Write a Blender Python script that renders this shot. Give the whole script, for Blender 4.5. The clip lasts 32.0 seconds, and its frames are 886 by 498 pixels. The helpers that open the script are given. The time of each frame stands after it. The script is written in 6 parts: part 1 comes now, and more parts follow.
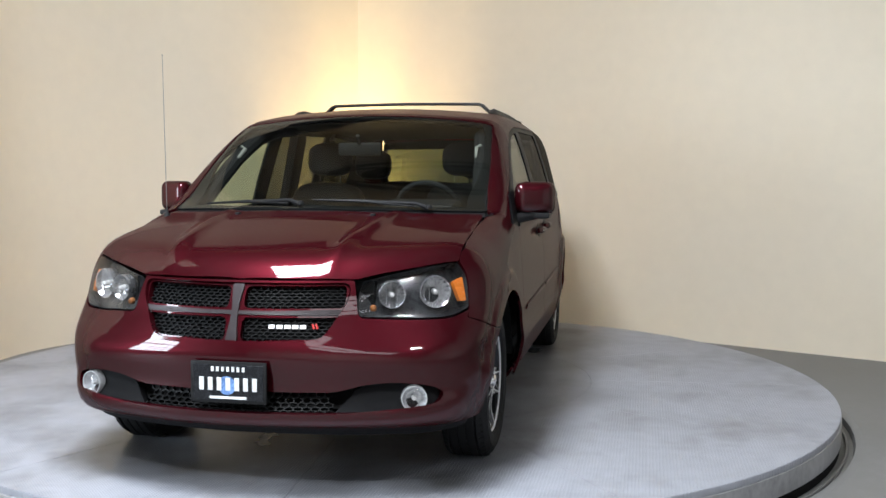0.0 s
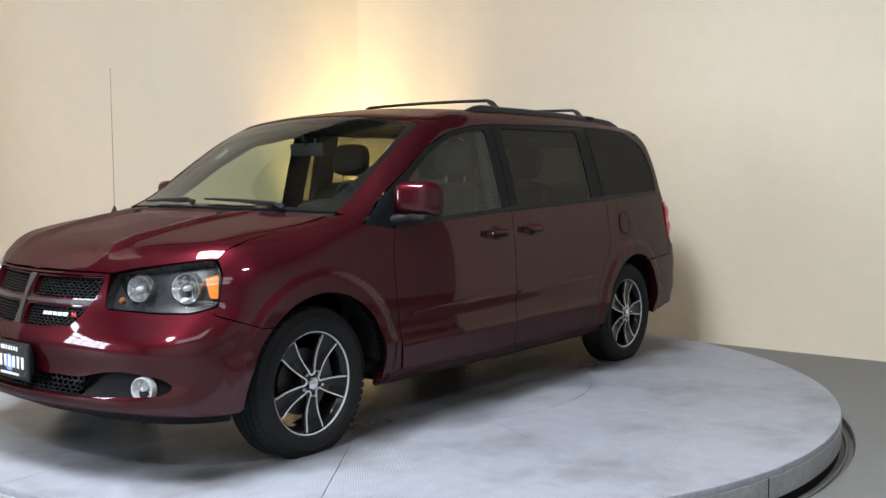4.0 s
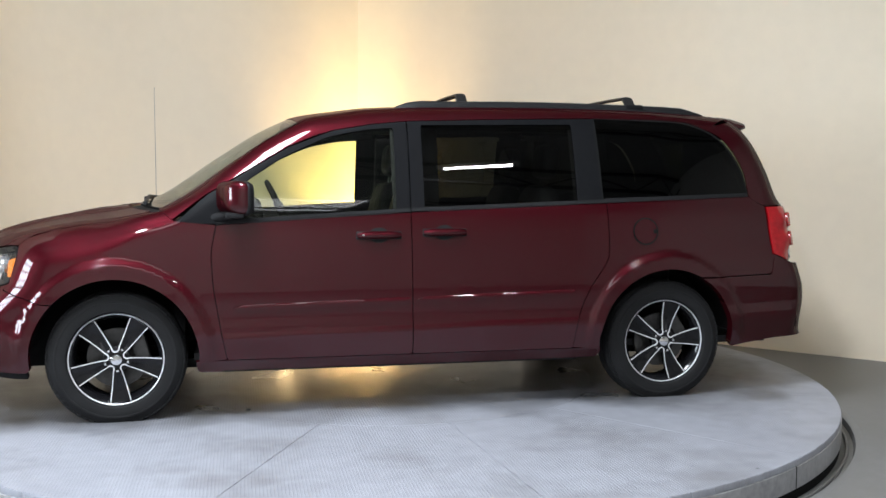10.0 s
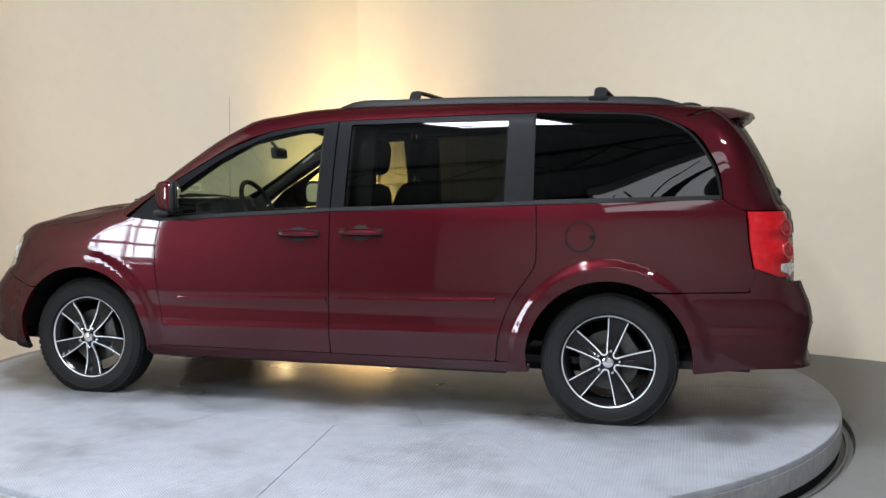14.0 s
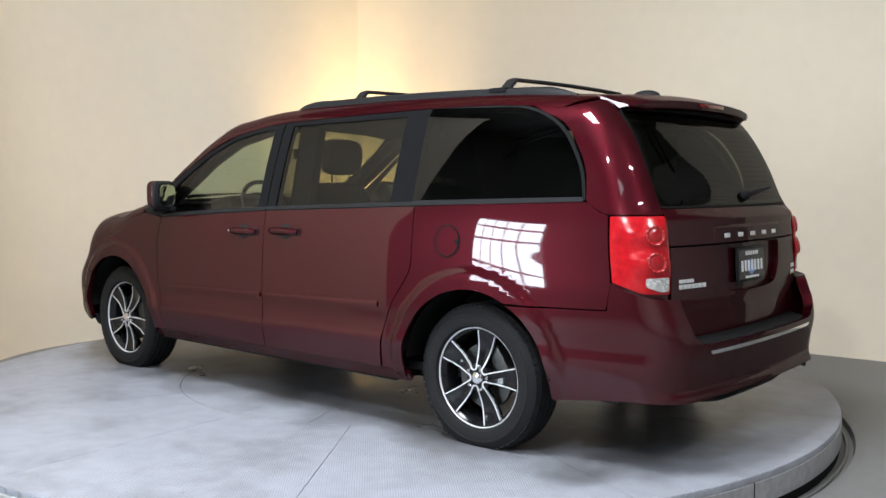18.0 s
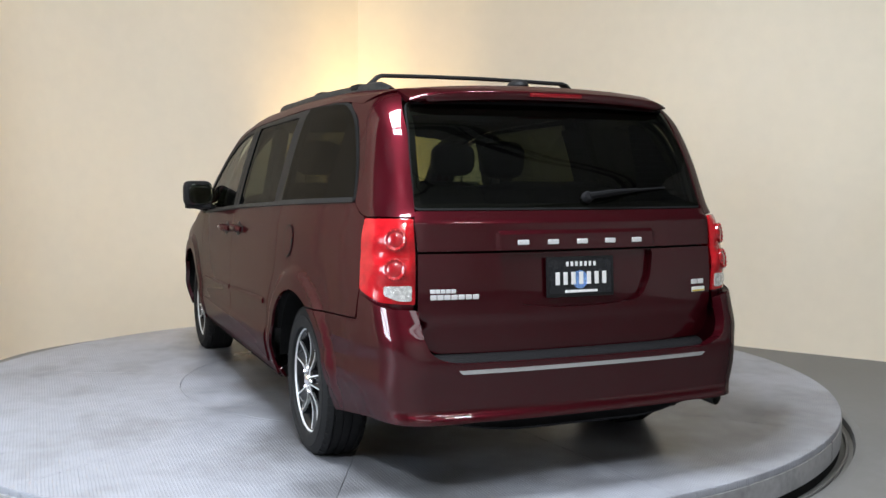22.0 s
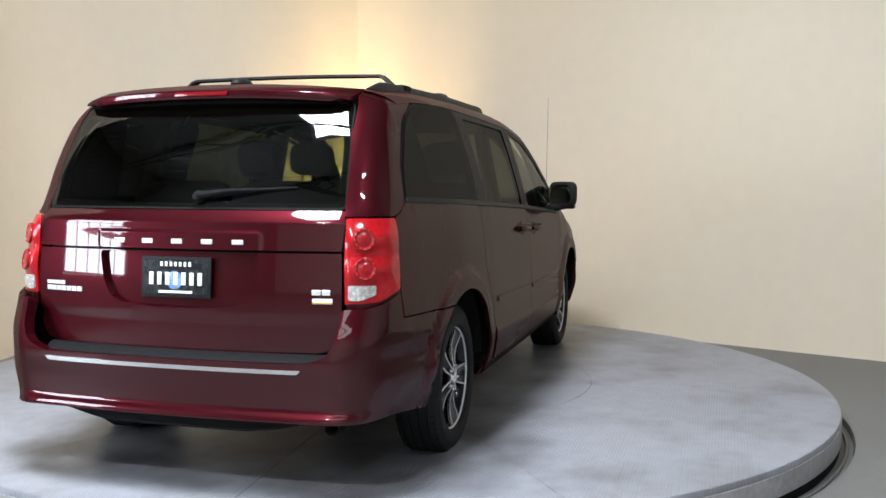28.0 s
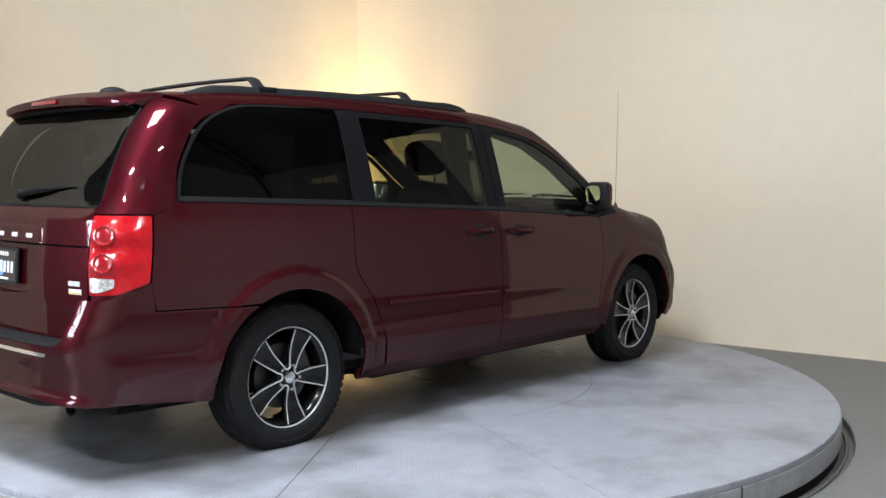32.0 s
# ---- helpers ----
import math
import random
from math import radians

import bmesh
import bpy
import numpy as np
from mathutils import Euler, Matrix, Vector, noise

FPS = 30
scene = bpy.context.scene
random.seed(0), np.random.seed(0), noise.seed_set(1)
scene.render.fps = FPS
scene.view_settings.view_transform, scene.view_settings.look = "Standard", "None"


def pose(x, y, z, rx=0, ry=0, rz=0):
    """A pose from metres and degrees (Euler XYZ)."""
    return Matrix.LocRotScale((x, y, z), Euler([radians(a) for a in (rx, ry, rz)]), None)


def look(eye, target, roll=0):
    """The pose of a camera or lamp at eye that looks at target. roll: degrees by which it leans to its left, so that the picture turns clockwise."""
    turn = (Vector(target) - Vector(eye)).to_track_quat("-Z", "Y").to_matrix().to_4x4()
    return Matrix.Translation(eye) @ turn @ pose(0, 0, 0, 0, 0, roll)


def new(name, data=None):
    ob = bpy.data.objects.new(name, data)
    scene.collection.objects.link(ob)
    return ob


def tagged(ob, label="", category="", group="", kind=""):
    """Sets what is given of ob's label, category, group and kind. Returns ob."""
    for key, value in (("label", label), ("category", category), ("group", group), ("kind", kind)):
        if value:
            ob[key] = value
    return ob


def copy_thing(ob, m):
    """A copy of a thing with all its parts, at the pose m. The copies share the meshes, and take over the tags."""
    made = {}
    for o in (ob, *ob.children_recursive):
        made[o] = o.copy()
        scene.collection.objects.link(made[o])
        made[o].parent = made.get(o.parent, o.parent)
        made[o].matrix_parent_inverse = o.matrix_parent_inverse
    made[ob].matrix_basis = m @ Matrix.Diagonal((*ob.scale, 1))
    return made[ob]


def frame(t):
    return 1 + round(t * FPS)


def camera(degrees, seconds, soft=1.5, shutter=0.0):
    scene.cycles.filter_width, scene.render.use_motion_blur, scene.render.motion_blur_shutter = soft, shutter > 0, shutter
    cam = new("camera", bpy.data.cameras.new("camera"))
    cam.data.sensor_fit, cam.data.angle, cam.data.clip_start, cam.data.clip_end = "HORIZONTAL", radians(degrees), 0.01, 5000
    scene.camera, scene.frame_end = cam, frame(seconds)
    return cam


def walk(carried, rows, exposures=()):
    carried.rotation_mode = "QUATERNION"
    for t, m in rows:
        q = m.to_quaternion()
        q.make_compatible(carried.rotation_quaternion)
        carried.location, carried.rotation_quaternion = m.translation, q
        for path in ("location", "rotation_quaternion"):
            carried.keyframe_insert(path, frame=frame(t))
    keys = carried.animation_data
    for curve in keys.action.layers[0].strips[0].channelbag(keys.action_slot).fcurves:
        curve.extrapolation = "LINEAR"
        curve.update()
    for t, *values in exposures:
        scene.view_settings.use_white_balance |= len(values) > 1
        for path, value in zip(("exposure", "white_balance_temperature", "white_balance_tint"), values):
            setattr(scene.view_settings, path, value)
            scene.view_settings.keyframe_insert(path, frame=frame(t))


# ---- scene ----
from mathutils.geometry import delaunay_2d_cdt

EYE = (0.0, 0.0, 1.2945)
TILT = radians(4.043)
cam = camera(49.52, 32.0, soft=1.5)
VIEW = look(EYE, (0.0, math.cos(TILT), EYE[2] - math.sin(TILT)), 0.139)
walk(cam, [(0.0, VIEW), (32.0, VIEW)], exposures=[(0.0, 0.0), (32.0, 0.0)])

# the turntable's axis and the heading of the car's nose, in degrees, at t seconds
AXIS = (-0.357, 6.227)
CAR_OFF = (-0.042, -0.038)
DECK_Z = 0.026


def heading(t):
    u = (t - 16) / 16
    return -102.363 - 6.5744 * t + 0.349 * u ** 2 - 0.1634 * u ** 3


def table_pose(t):
    return pose(AXIS[0], AXIS[1], DECK_Z, 0, 0, heading(t))


def car_pose(t):
    """The tyres' unloaded round is taken up by the deck where they bear."""
    return table_pose(t) @ pose(-CAR_OFF[0], -CAR_OFF[1], -DECK_Z)


# ---- light ----
world = bpy.data.worlds.new("world")
scene.world = world
world.use_nodes = True
wn = world.node_tree
sky = wn.nodes.new("ShaderNodeTexSky")
sky.sky_type, sky.sun_disc = "NISHITA", False
sky.sun_elevation, sky.sun_rotation = radians(40), radians(250)
wn.links.new(sky.outputs["Color"], wn.nodes["Background"].inputs["Color"])
wn.nodes["Background"].inputs["Strength"].default_value = 0.15


def area_lamp(name, m, sx, sy, power, color):
    d = bpy.data.lights.new(name, "AREA")
    d.shape, d.size, d.size_y, d.energy, d.color = "RECTANGLE", sx, sy, power, color
    ob = new(name, d)
    ob.matrix_basis = m
    return ob


def spot_lamp(name, eye, target, power, color, angle, radius, blend=0.8):
    d = bpy.data.lights.new(name, "SPOT")
    d.energy, d.color, d.spot_size, d.spot_blend, d.shadow_soft_size = power, color, radians(angle), blend, radius
    ob = new(name, d)
    ob.matrix_basis = look(eye, target)
    return ob


# daylight in the hall window, a skylight and strip lights under the roof, an added fill, warm uplights behind the
# platform
area_lamp("window_daylight", look((-6.95, 1.40, 2.175), (0, 1.41, 2.175)), 2.08, 2.63, 450, (0.76, 0.88, 1.0))
area_lamp("skylight_and_fill_lamp", look((-1.45, 2.75, 5.75), (-1.45, 2.76, 0)), 1.5, 2.0, 615, (0.86, 0.92, 1.0))
area_lamp("strip_lamp", look((3.1, 0.15, 5.35), (3.1, 0.16, 0)) @ pose(0, 0, 0, 0, 0, 26), 0.9, 0.10, 150, (0.90, 0.95, 1.0))
area_lamp("strip_lamp", look((-2.4, -0.95, 5.35), (-2.4, -0.94, 0)) @ pose(0, 0, 0, 0, 0, 26), 0.6, 0.10, 370, (0.90, 0.95, 1.0))
# fill lamp added behind the camera, no skylight known here
area_lamp("skylight_and_fill_lamp", look((0.5, -4.2, 5.75), (0.5, -4.19, 0)), 4.4, 2.2, 110, (0.92, 0.95, 1.0))
spot_lamp("uplight_lamp", (-0.82, 9.52, 0.30), (-0.845, 9.72, 3.2), 640, (1.0, 0.74, 0.34), 32, 0.03, 1.0)
spot_lamp("uplight_lamp", (-0.82, 9.46, 0.30), (-0.84, 9.80, 2.9), 660, (1.0, 0.69, 0.31), 90, 0.05, 1.0)
spot_lamp("uplight_lamp", (-1.40, 9.20, 0.40), (-1.42, 9.42, 2.4), 60, (1.0, 0.74, 0.36), 40, 0.03, 1.0)
bulb = bpy.data.lights.new("uplight_lamp", "POINT")
bulb.energy, bulb.color, bulb.shadow_soft_size = 6, (1.0, 0.70, 0.33), 0.03
new("uplight_lamp", bulb).location = (-1.50, 9.08, 0.62)

# ---- materials ----
def material(name, color, rough=0.5, metal=0.0, scale=0.0, vary=0.15, bump=0.0, bump_scale=60.0, coat=0.0, spec=0.5, emit=None, rand=0.0, fine=0.0):
    """A principled surface: colour varied at two scales by noise, with fine relief."""
    m = bpy.data.materials.new(name)
    m.use_nodes = True
    nt = m.node_tree
    b = nt.nodes["Principled BSDF"]
    b.inputs["Base Color"].default_value = (*color, 1)
    b.inputs["Roughness"].default_value, b.inputs["Metallic"].default_value = rough, metal
    b.inputs["Specular IOR Level"].default_value = spec
    b.inputs["Coat Weight"].default_value, b.inputs["Coat Roughness"].default_value = coat, 0.03
    tc = nt.nodes.new("ShaderNodeTexCoord")
    if scale:
        n1, n2, mix, ramp = [nt.nodes.new("ShaderNode" + k) for k in ("TexNoise", "TexNoise", "Math", "MapRange")]
        n1.inputs["Scale"].default_value, n1.inputs["Detail"].default_value = scale, 5
        n2.inputs["Scale"].default_value, n2.inputs["Detail"].default_value = scale * 9, 3
        for n in (n1, n2):
            nt.links.new(tc.outputs["Object"], n.inputs["Vector"])
        mix.operation = "ADD"
        nt.links.new(n1.outputs["Fac"], mix.inputs[0])
        nt.links.new(n2.outputs["Fac"], mix.inputs[1])
        ramp.inputs["From Min"].default_value, ramp.inputs["From Max"].default_value = 0.7, 1.3
        ramp.inputs["To Min"].default_value, ramp.inputs["To Max"].default_value = 1 - vary, 1 + vary
        nt.links.new(mix.outputs[0], ramp.inputs["Value"])
        hsv = nt.nodes.new("ShaderNodeHueSaturation")
        hsv.inputs["Color"].default_value = (*color, 1)
        nt.links.new(ramp.outputs[0], hsv.inputs["Value"])
        last = hsv
        nt.links.new(last.outputs["Color"], b.inputs["Base Color"])
        r2 = nt.nodes.new("ShaderNodeMapRange")
        r2.inputs["From Min"].default_value, r2.inputs["From Max"].default_value = 0.7, 1.3
        r2.inputs["To Min"].default_value, r2.inputs["To Max"].default_value = max(rough - vary * 0.4, 0.02), min(rough + vary * 0.4, 1)
        nt.links.new(mix.outputs[0], r2.inputs["Value"])
        nt.links.new(r2.outputs[0], b.inputs["Roughness"])
    if bump:
        n3, bp = nt.nodes.new("ShaderNodeTexNoise"), nt.nodes.new("ShaderNodeBump")
        n3.inputs["Scale"].default_value, n3.inputs["Detail"].default_value = bump_scale, 4
        nt.links.new(tc.outputs["Object"], n3.inputs["Vector"])
        bp.inputs["Strength"].default_value, bp.inputs["Distance"].default_value = bump, 0.01
        nt.links.new(n3.outputs["Fac"], bp.inputs["Height"])
        nt.links.new(bp.outputs["Normal"], b.inputs["Normal"])
    if emit:
        b.inputs["Emission Color"].default_value, b.inputs["Emission Strength"].default_value = (*emit[0], 1), emit[1]
    return m


def glass(name, tint, ior=1.5, rough=0.0, graze=0.5):
    """Thin glass: tinted see-through, mirror gloss by Fresnel."""
    m = bpy.data.materials.new(name)
    m.use_nodes = True
    nt = m.node_tree
    nt.nodes.remove(nt.nodes["Principled BSDF"])
    tr, gl, fr, pw, ma, mx = [nt.nodes.new("ShaderNode" + k) for k in ("BsdfTransparent", "BsdfGlossy", "LayerWeight", "Math", "Math", "MixShader")]
    tr.inputs["Color"].default_value = (*tint, 1)
    gl.inputs["Roughness"].default_value = rough
    fr.inputs["Blend"].default_value = 0.5
    pw.operation, ma.operation = "POWER", "MULTIPLY_ADD"
    pw.inputs[1].default_value = 5.0
    f0 = ((ior - 1) / (ior + 1)) ** 2 * 1.6
    ma.inputs[1].default_value, ma.inputs[2].default_value = graze, f0
    nt.links.new(fr.outputs["Facing"], pw.inputs[0])
    nt.links.new(pw.outputs[0], ma.inputs[0])
    nt.links.new(ma.outputs[0], mx.inputs["Fac"])
    nt.links.new(tr.outputs[0], mx.inputs[1])
    nt.links.new(gl.outputs[0], mx.inputs[2])
    nt.links.new(mx.outputs[0], nt.nodes["Material Output"].inputs["Surface"])
    return m


def lacquered(m, f0, graze, power=5.0, rough=0.015):
    """Lays a clear mirror gloss over a material, stronger at a slant."""
    nt = m.node_tree
    base, out = nt.nodes["Principled BSDF"], nt.nodes["Material Output"]
    lw, pw, ma, gl, mx = [nt.nodes.new("ShaderNode" + k) for k in ("LayerWeight", "Math", "Math", "BsdfGlossy", "MixShader")]
    lw.inputs["Blend"].default_value = 0.5
    pw.operation, ma.operation = "POWER", "MULTIPLY_ADD"
    pw.inputs[1].default_value, ma.inputs[1].default_value, ma.inputs[2].default_value = power, graze, f0
    gl.inputs["Roughness"].default_value = rough
    nt.links.new(lw.outputs["Facing"], pw.inputs[0])
    nt.links.new(pw.outputs[0], ma.inputs[0])
    nt.links.new(ma.outputs[0], mx.inputs["Fac"])
    nt.links.new(base.outputs[0], mx.inputs[1])
    nt.links.new(gl.outputs[0], mx.inputs[2])
    nt.links.new(mx.outputs[0], out.inputs["Surface"])
    return m


PAINT = material("red_pearl_paint", (0.056, 0.0042, 0.0080), 0.38, 0.66, 900, 0.22, spec=0.06)
PAINT.node_tree.nodes["Principled BSDF"].inputs["Specular Tint"].default_value = (0.10, 0.01, 0.02, 1)
PAINT = lacquered(PAINT, 0.056, 0.16, rough=0.03)
BLACK_TRIM = material("black_trim", (0.014, 0.014, 0.015), 0.52, 0, 40, 0.2, 0.05, 400, spec=0.18)
SEAL = material("black_rubber_seal", (0.008, 0.008, 0.008), 0.7, 0, 40, 0.2, spec=0.12)
BLACK_SATIN = material("black_satin_film", (0.0075, 0.0078, 0.009), 0.46, 0, 30, 0.15, spec=0.07)
BLACK_PLASTIC = material("black_grained_plastic", (0.010, 0.010, 0.011), 0.70, 0, 60, 0.25, 0.25, 700, spec=0.12)
DARK = material("dark_underside", (0.010, 0.010, 0.010), 0.85, 0, 12, 0.4, spec=0.08)
RUBBER = material("tyre_rubber", (0.013, 0.013, 0.0135), 0.75, 0, 25, 0.3, 0.15, 300, spec=0.2)
RIM_BLACK = material("gloss_black_rim", (0.007, 0.007, 0.008), 0.16, 0.0, 30, 0.2, coat=0.15, spec=0.25)
MACHINED = material("machined_aluminium", (0.74, 0.74, 0.75), 0.40, 0.35, 6, 0.06)
CHROME = material("chrome", (0.85, 0.85, 0.86), 0.07, 1.0, 30, 0.05)
STEEL = material("brake_steel", (0.085, 0.083, 0.08), 0.5, 1.0, 50, 0.25)
CLEAR = glass("clear_glass", (0.68, 0.74, 0.61), 1.5)
SCREEN = glass("windshield_glass", (0.54, 0.60, 0.53), 1.5, graze=0.75)
TINTED = glass("privacy_glass", (0.115, 0.118, 0.098), 1.42, graze=0.10)
QUARTER_TINT = glass("dark_privacy_glass", (0.012, 0.013, 0.011), 1.38, graze=0.06)
REAR_TINT = glass("rear_privacy_glass", (0.135, 0.152, 0.100), 1.5, graze=0.14)
LENS = glass("clear_lens", (0.93, 0.94, 0.95), 1.45)
RED_BODY = material("red_reflector", (0.42, 0.008, 0.013), 0.15, 0.0, 40, 0.25, coat=0.25, spec=0.3)
RED_DARK = material("dark_red_reflector", (0.20, 0.004, 0.008), 0.2, 0.1, 60, 0.2, coat=0.6)
RED_RING = material("deep_red_lens_ring", (0.30, 0.006, 0.010), 0.18, 0.0, 60, 0.2, coat=0.5)
RED_DIODE = material("red_diode_lens", (0.62, 0.03, 0.03), 0.15, 0.0, coat=0.5)
WHITE_LENS = material("white_reflector", (0.66, 0.65, 0.64), 0.16, 0.45, 70, 0.45)
SILVER = material("bulb_reflector", (0.80, 0.80, 0.82), 0.14, 0.9, 40, 0.08)
SMOKED = material("smoked_reflector", (0.52, 0.52, 0.53), 0.2, 0.9, 40, 0.1)
FOG_WHITE = material("lit_fog_lens", (0.62, 0.63, 0.65), 0.2, 0.4, 60, 0.25, emit=((0.9, 0.95, 1.0), 0.03))
LAMP_GREY = material("smoked_bezel", (0.032, 0.033, 0.036), 0.30, 0.2, 40, 0.2)
AMBER = material("amber_reflector", (0.75, 0.20, 0.02), 0.25, 0.1, 60, 0.2, coat=0.6)
DULL_AMBER = material("dull_amber_bulb", (0.26, 0.10, 0.03), 0.3, 0.2, 60, 0.2)
LETTER_WHITE = material("white_lettering", (0.82, 0.82, 0.82), 0.4)
PLATE_BLACK = material("plate_black", (0.01, 0.011, 0.014), 0.25, 0, 40, 0.2)
PLATE_BLUE = material("plate_blue", (0.16, 0.30, 0.62), 0.3, 0, 14, 0.7)
SEAT_CLOTH = material("charcoal_seat_leather", (0.012, 0.012, 0.013), 0.6, 0, 20, 0.25, 0.2, 200, spec=0.2)
CABIN_GREY = material("grey_headliner", (0.065, 0.063, 0.058), 0.9, 0, 30, 0.1)
CABIN_BLACK = material("black_dashboard", (0.016, 0.016, 0.017), 0.6, 0, 25, 0.2, 0.2, 400, spec=0.25)
MESH_BLACK = material("grille_black", (0.005, 0.005, 0.0055), 0.5, 0, 40, 0.2, spec=0.15)
BADGE = material("bright_silver_badge", (0.74, 0.74, 0.75), 0.3, 0.3, 40, 0.08)
MIRROR = material("mirror_glass", (0.9, 0.9, 0.9), 0.02, 1.0)


# ---- mesh helpers ----
def mesh_object(name, verts, faces, mat, parent=None, label="", smooth=False, normals=None):
    me = bpy.data.meshes.new(name)
    me.from_pydata([tuple(map(float, v)) for v in verts], [], [tuple(map(int, f)) for f in faces])
    if smooth:
        me.polygons.foreach_set("use_smooth", [True] * len(me.polygons))
    if normals is not None:
        me.normals_split_custom_set_from_vertices([tuple(map(float, n)) for n in normals])
    me.materials.append(mat)
    ob = new(name, me)
    if parent is not None:
        ob.parent = parent
    if label:
        tagged(ob, label)
    return ob


def part(name, bm, mat, parent, label="", smooth=True, angle=35.0):
    """Links a bmesh as one mesh object under a thing or part."""
    bmesh.ops.recalc_face_normals(bm, faces=bm.faces)
    for f in bm.faces:
        f.smooth = smooth
    if smooth:
        for e in bm.edges:
            if len(e.link_faces) == 2 and e.calc_face_angle(0) > radians(angle):
                e.smooth = False
    me = bpy.data.meshes.new(name)
    bm.to_mesh(me)
    bm.free()
    me.materials.append(mat)
    ob = new(name, me)
    if parent is not None:
        ob.parent = parent
    if label:
        tagged(ob, label)
    return ob


def bm_box(bm, size, m=None, bevel=0.0, seg=2):
    r = bmesh.ops.create_cube(bm, size=1.0)
    bmesh.ops.scale(bm, vec=size, verts=r["verts"])
    if bevel:
        es = list({e for v in r["verts"] for e in v.link_edges})
        res = bmesh.ops.bevel(bm, geom=es, offset=bevel, segments=seg, affect="EDGES", profile=0.6)
        vs = list({v for f in res["faces"] for v in f.verts} | {v for v in r["verts"] if v.is_valid})
    else:
        vs = r["verts"]
    if m is not None:
        bmesh.ops.transform(bm, matrix=m, verts=vs)
    return vs


def bm_lathe(bm, profile, n=48, m=None, axis="Y", close=False):
    """Turns a profile of (radius, along) pairs round an axis."""
    rings = []
    for k in range(n):
        a = 2 * math.pi * k / n
        c, s = math.cos(a), math.sin(a)
        ring = []
        for r, h in profile:
            p = Vector((r * c, h, r * s)) if axis == "Y" else Vector((r * c, r * s, h))
            ring.append(bm.verts.new(m @ p if m is not None else p))
        rings.append(ring)
    cnt = len(profile)
    for k in range(n):
        a, b = rings[k], rings[(k + 1) % n]
        for j in range(cnt - 1 + (1 if close else 0)):
            q = [a[j], b[j], b[(j + 1) % cnt], a[(j + 1) % cnt]]
            bm.faces.new(q)
    return rings


def bm_tube(bm, pts, radius, n=8, cap=True):
    """A tube along points; radius may be a list."""
    pts = [Vector(p) for p in pts]
    rads = radius if isinstance(radius, (list, tuple)) else [radius] * len(pts)
    rings = []
    ref = Vector((0, 0, 1))
    for i, p in enumerate(pts):
        d = (pts[min(i + 1, len(pts) - 1)] - pts[max(i - 1, 0)]).normalized()
        if abs(d.dot(ref)) > 0.95:
            ref = Vector((1, 0, 0))
        u = d.cross(ref).normalized()
        v = d.cross(u)
        rings.append([bm.verts.new(p + rads[i] * (math.cos(2 * math.pi * k / n) * u + math.sin(2 * math.pi * k / n) * v)) for k in range(n)])
    for a, b in zip(rings, rings[1:]):
        for k in range(n):
            bm.faces.new([a[k], a[(k + 1) % n], b[(k + 1) % n], b[k]])
    if cap:
        bm.faces.new(rings[0])
        bm.faces.new(rings[-1])


def arc(cx, cy, r, a0, a1, n=16):
    return [(cx + r * math.cos(radians(a0 + (a1 - a0) * i / n)), cy + r * math.sin(radians(a0 + (a1 - a0) * i / n))) for i in range(n + 1)]


# ---- the hall ----
WALL = material("cream_wall_paint", (0.85, 0.755, 0.605), 0.75, 0, 0.9, 0.02, 0.05, 90)
FLOOR = material("grey_painted_concrete", (0.165, 0.163, 0.16), 0.55, 0, 1.6, 0.13, 0.05, 60)
HALL = material("hall_panel", (0.62, 0.60, 0.565), 0.8, 0, 1.0, 0.1)
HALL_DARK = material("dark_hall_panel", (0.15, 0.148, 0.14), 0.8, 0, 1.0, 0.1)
HALL_ROOF = material("hall_roof_deck", (0.30, 0.30, 0.30), 0.8, 0, 1.5, 0.1)
TRUSS = material("dark_truss_steel", (0.05, 0.05, 0.055), 0.5, 0.3, 6, 0.3)
WHITE_BAR = material("white_window_bar", (0.7, 0.7, 0.7), 0.5)
FLOOR_Z = -0.12

# one floor sheet with a round pit for the platform
fv, ff = [], []
N = 96
for k in range(N):
    a = 2 * math.pi * k / N
    c, s = math.cos(a), math.sin(a)
    far = 16 / max(abs(c), abs(s))
    for r, z in ((2.62, -0.165), (2.815, -0.160), (2.825, FLOOR_Z - 0.008), (2.87, FLOOR_Z), (5.0, FLOOR_Z), (far, FLOOR_Z)):
        fv.append((AXIS[0] + r * c, AXIS[1] + r * s, z))
for k in range(N):
    for j in range(5):
        a, b = k * 6 + j, ((k + 1) % N) * 6 + j
        ff.append((a, a + 1, b + 1, b))
floor = tagged(mesh_object("floor", fv, ff, FLOOR), "grey painted concrete floor with a round pit for the turntable", "floor", kind="structure")
ring_bm = bmesh.new()
bm_lathe(ring_bm, [(2.772, -0.30), (2.772, FLOOR_Z - 0.03), (2.776, FLOOR_Z - 0.026), (2.784, FLOOR_Z - 0.026), (2.788, FLOOR_Z - 0.03), (2.788, -0.30)], 96, pose(AXIS[0], AXIS[1], 0), axis="Z")
tagged(part("trim", ring_bm, material("worn_steel_edging", (0.22, 0.22, 0.22), 0.5, 0.5, 8, 0.3), None), "worn steel edging round the turntable pit", "trim", kind="structure")


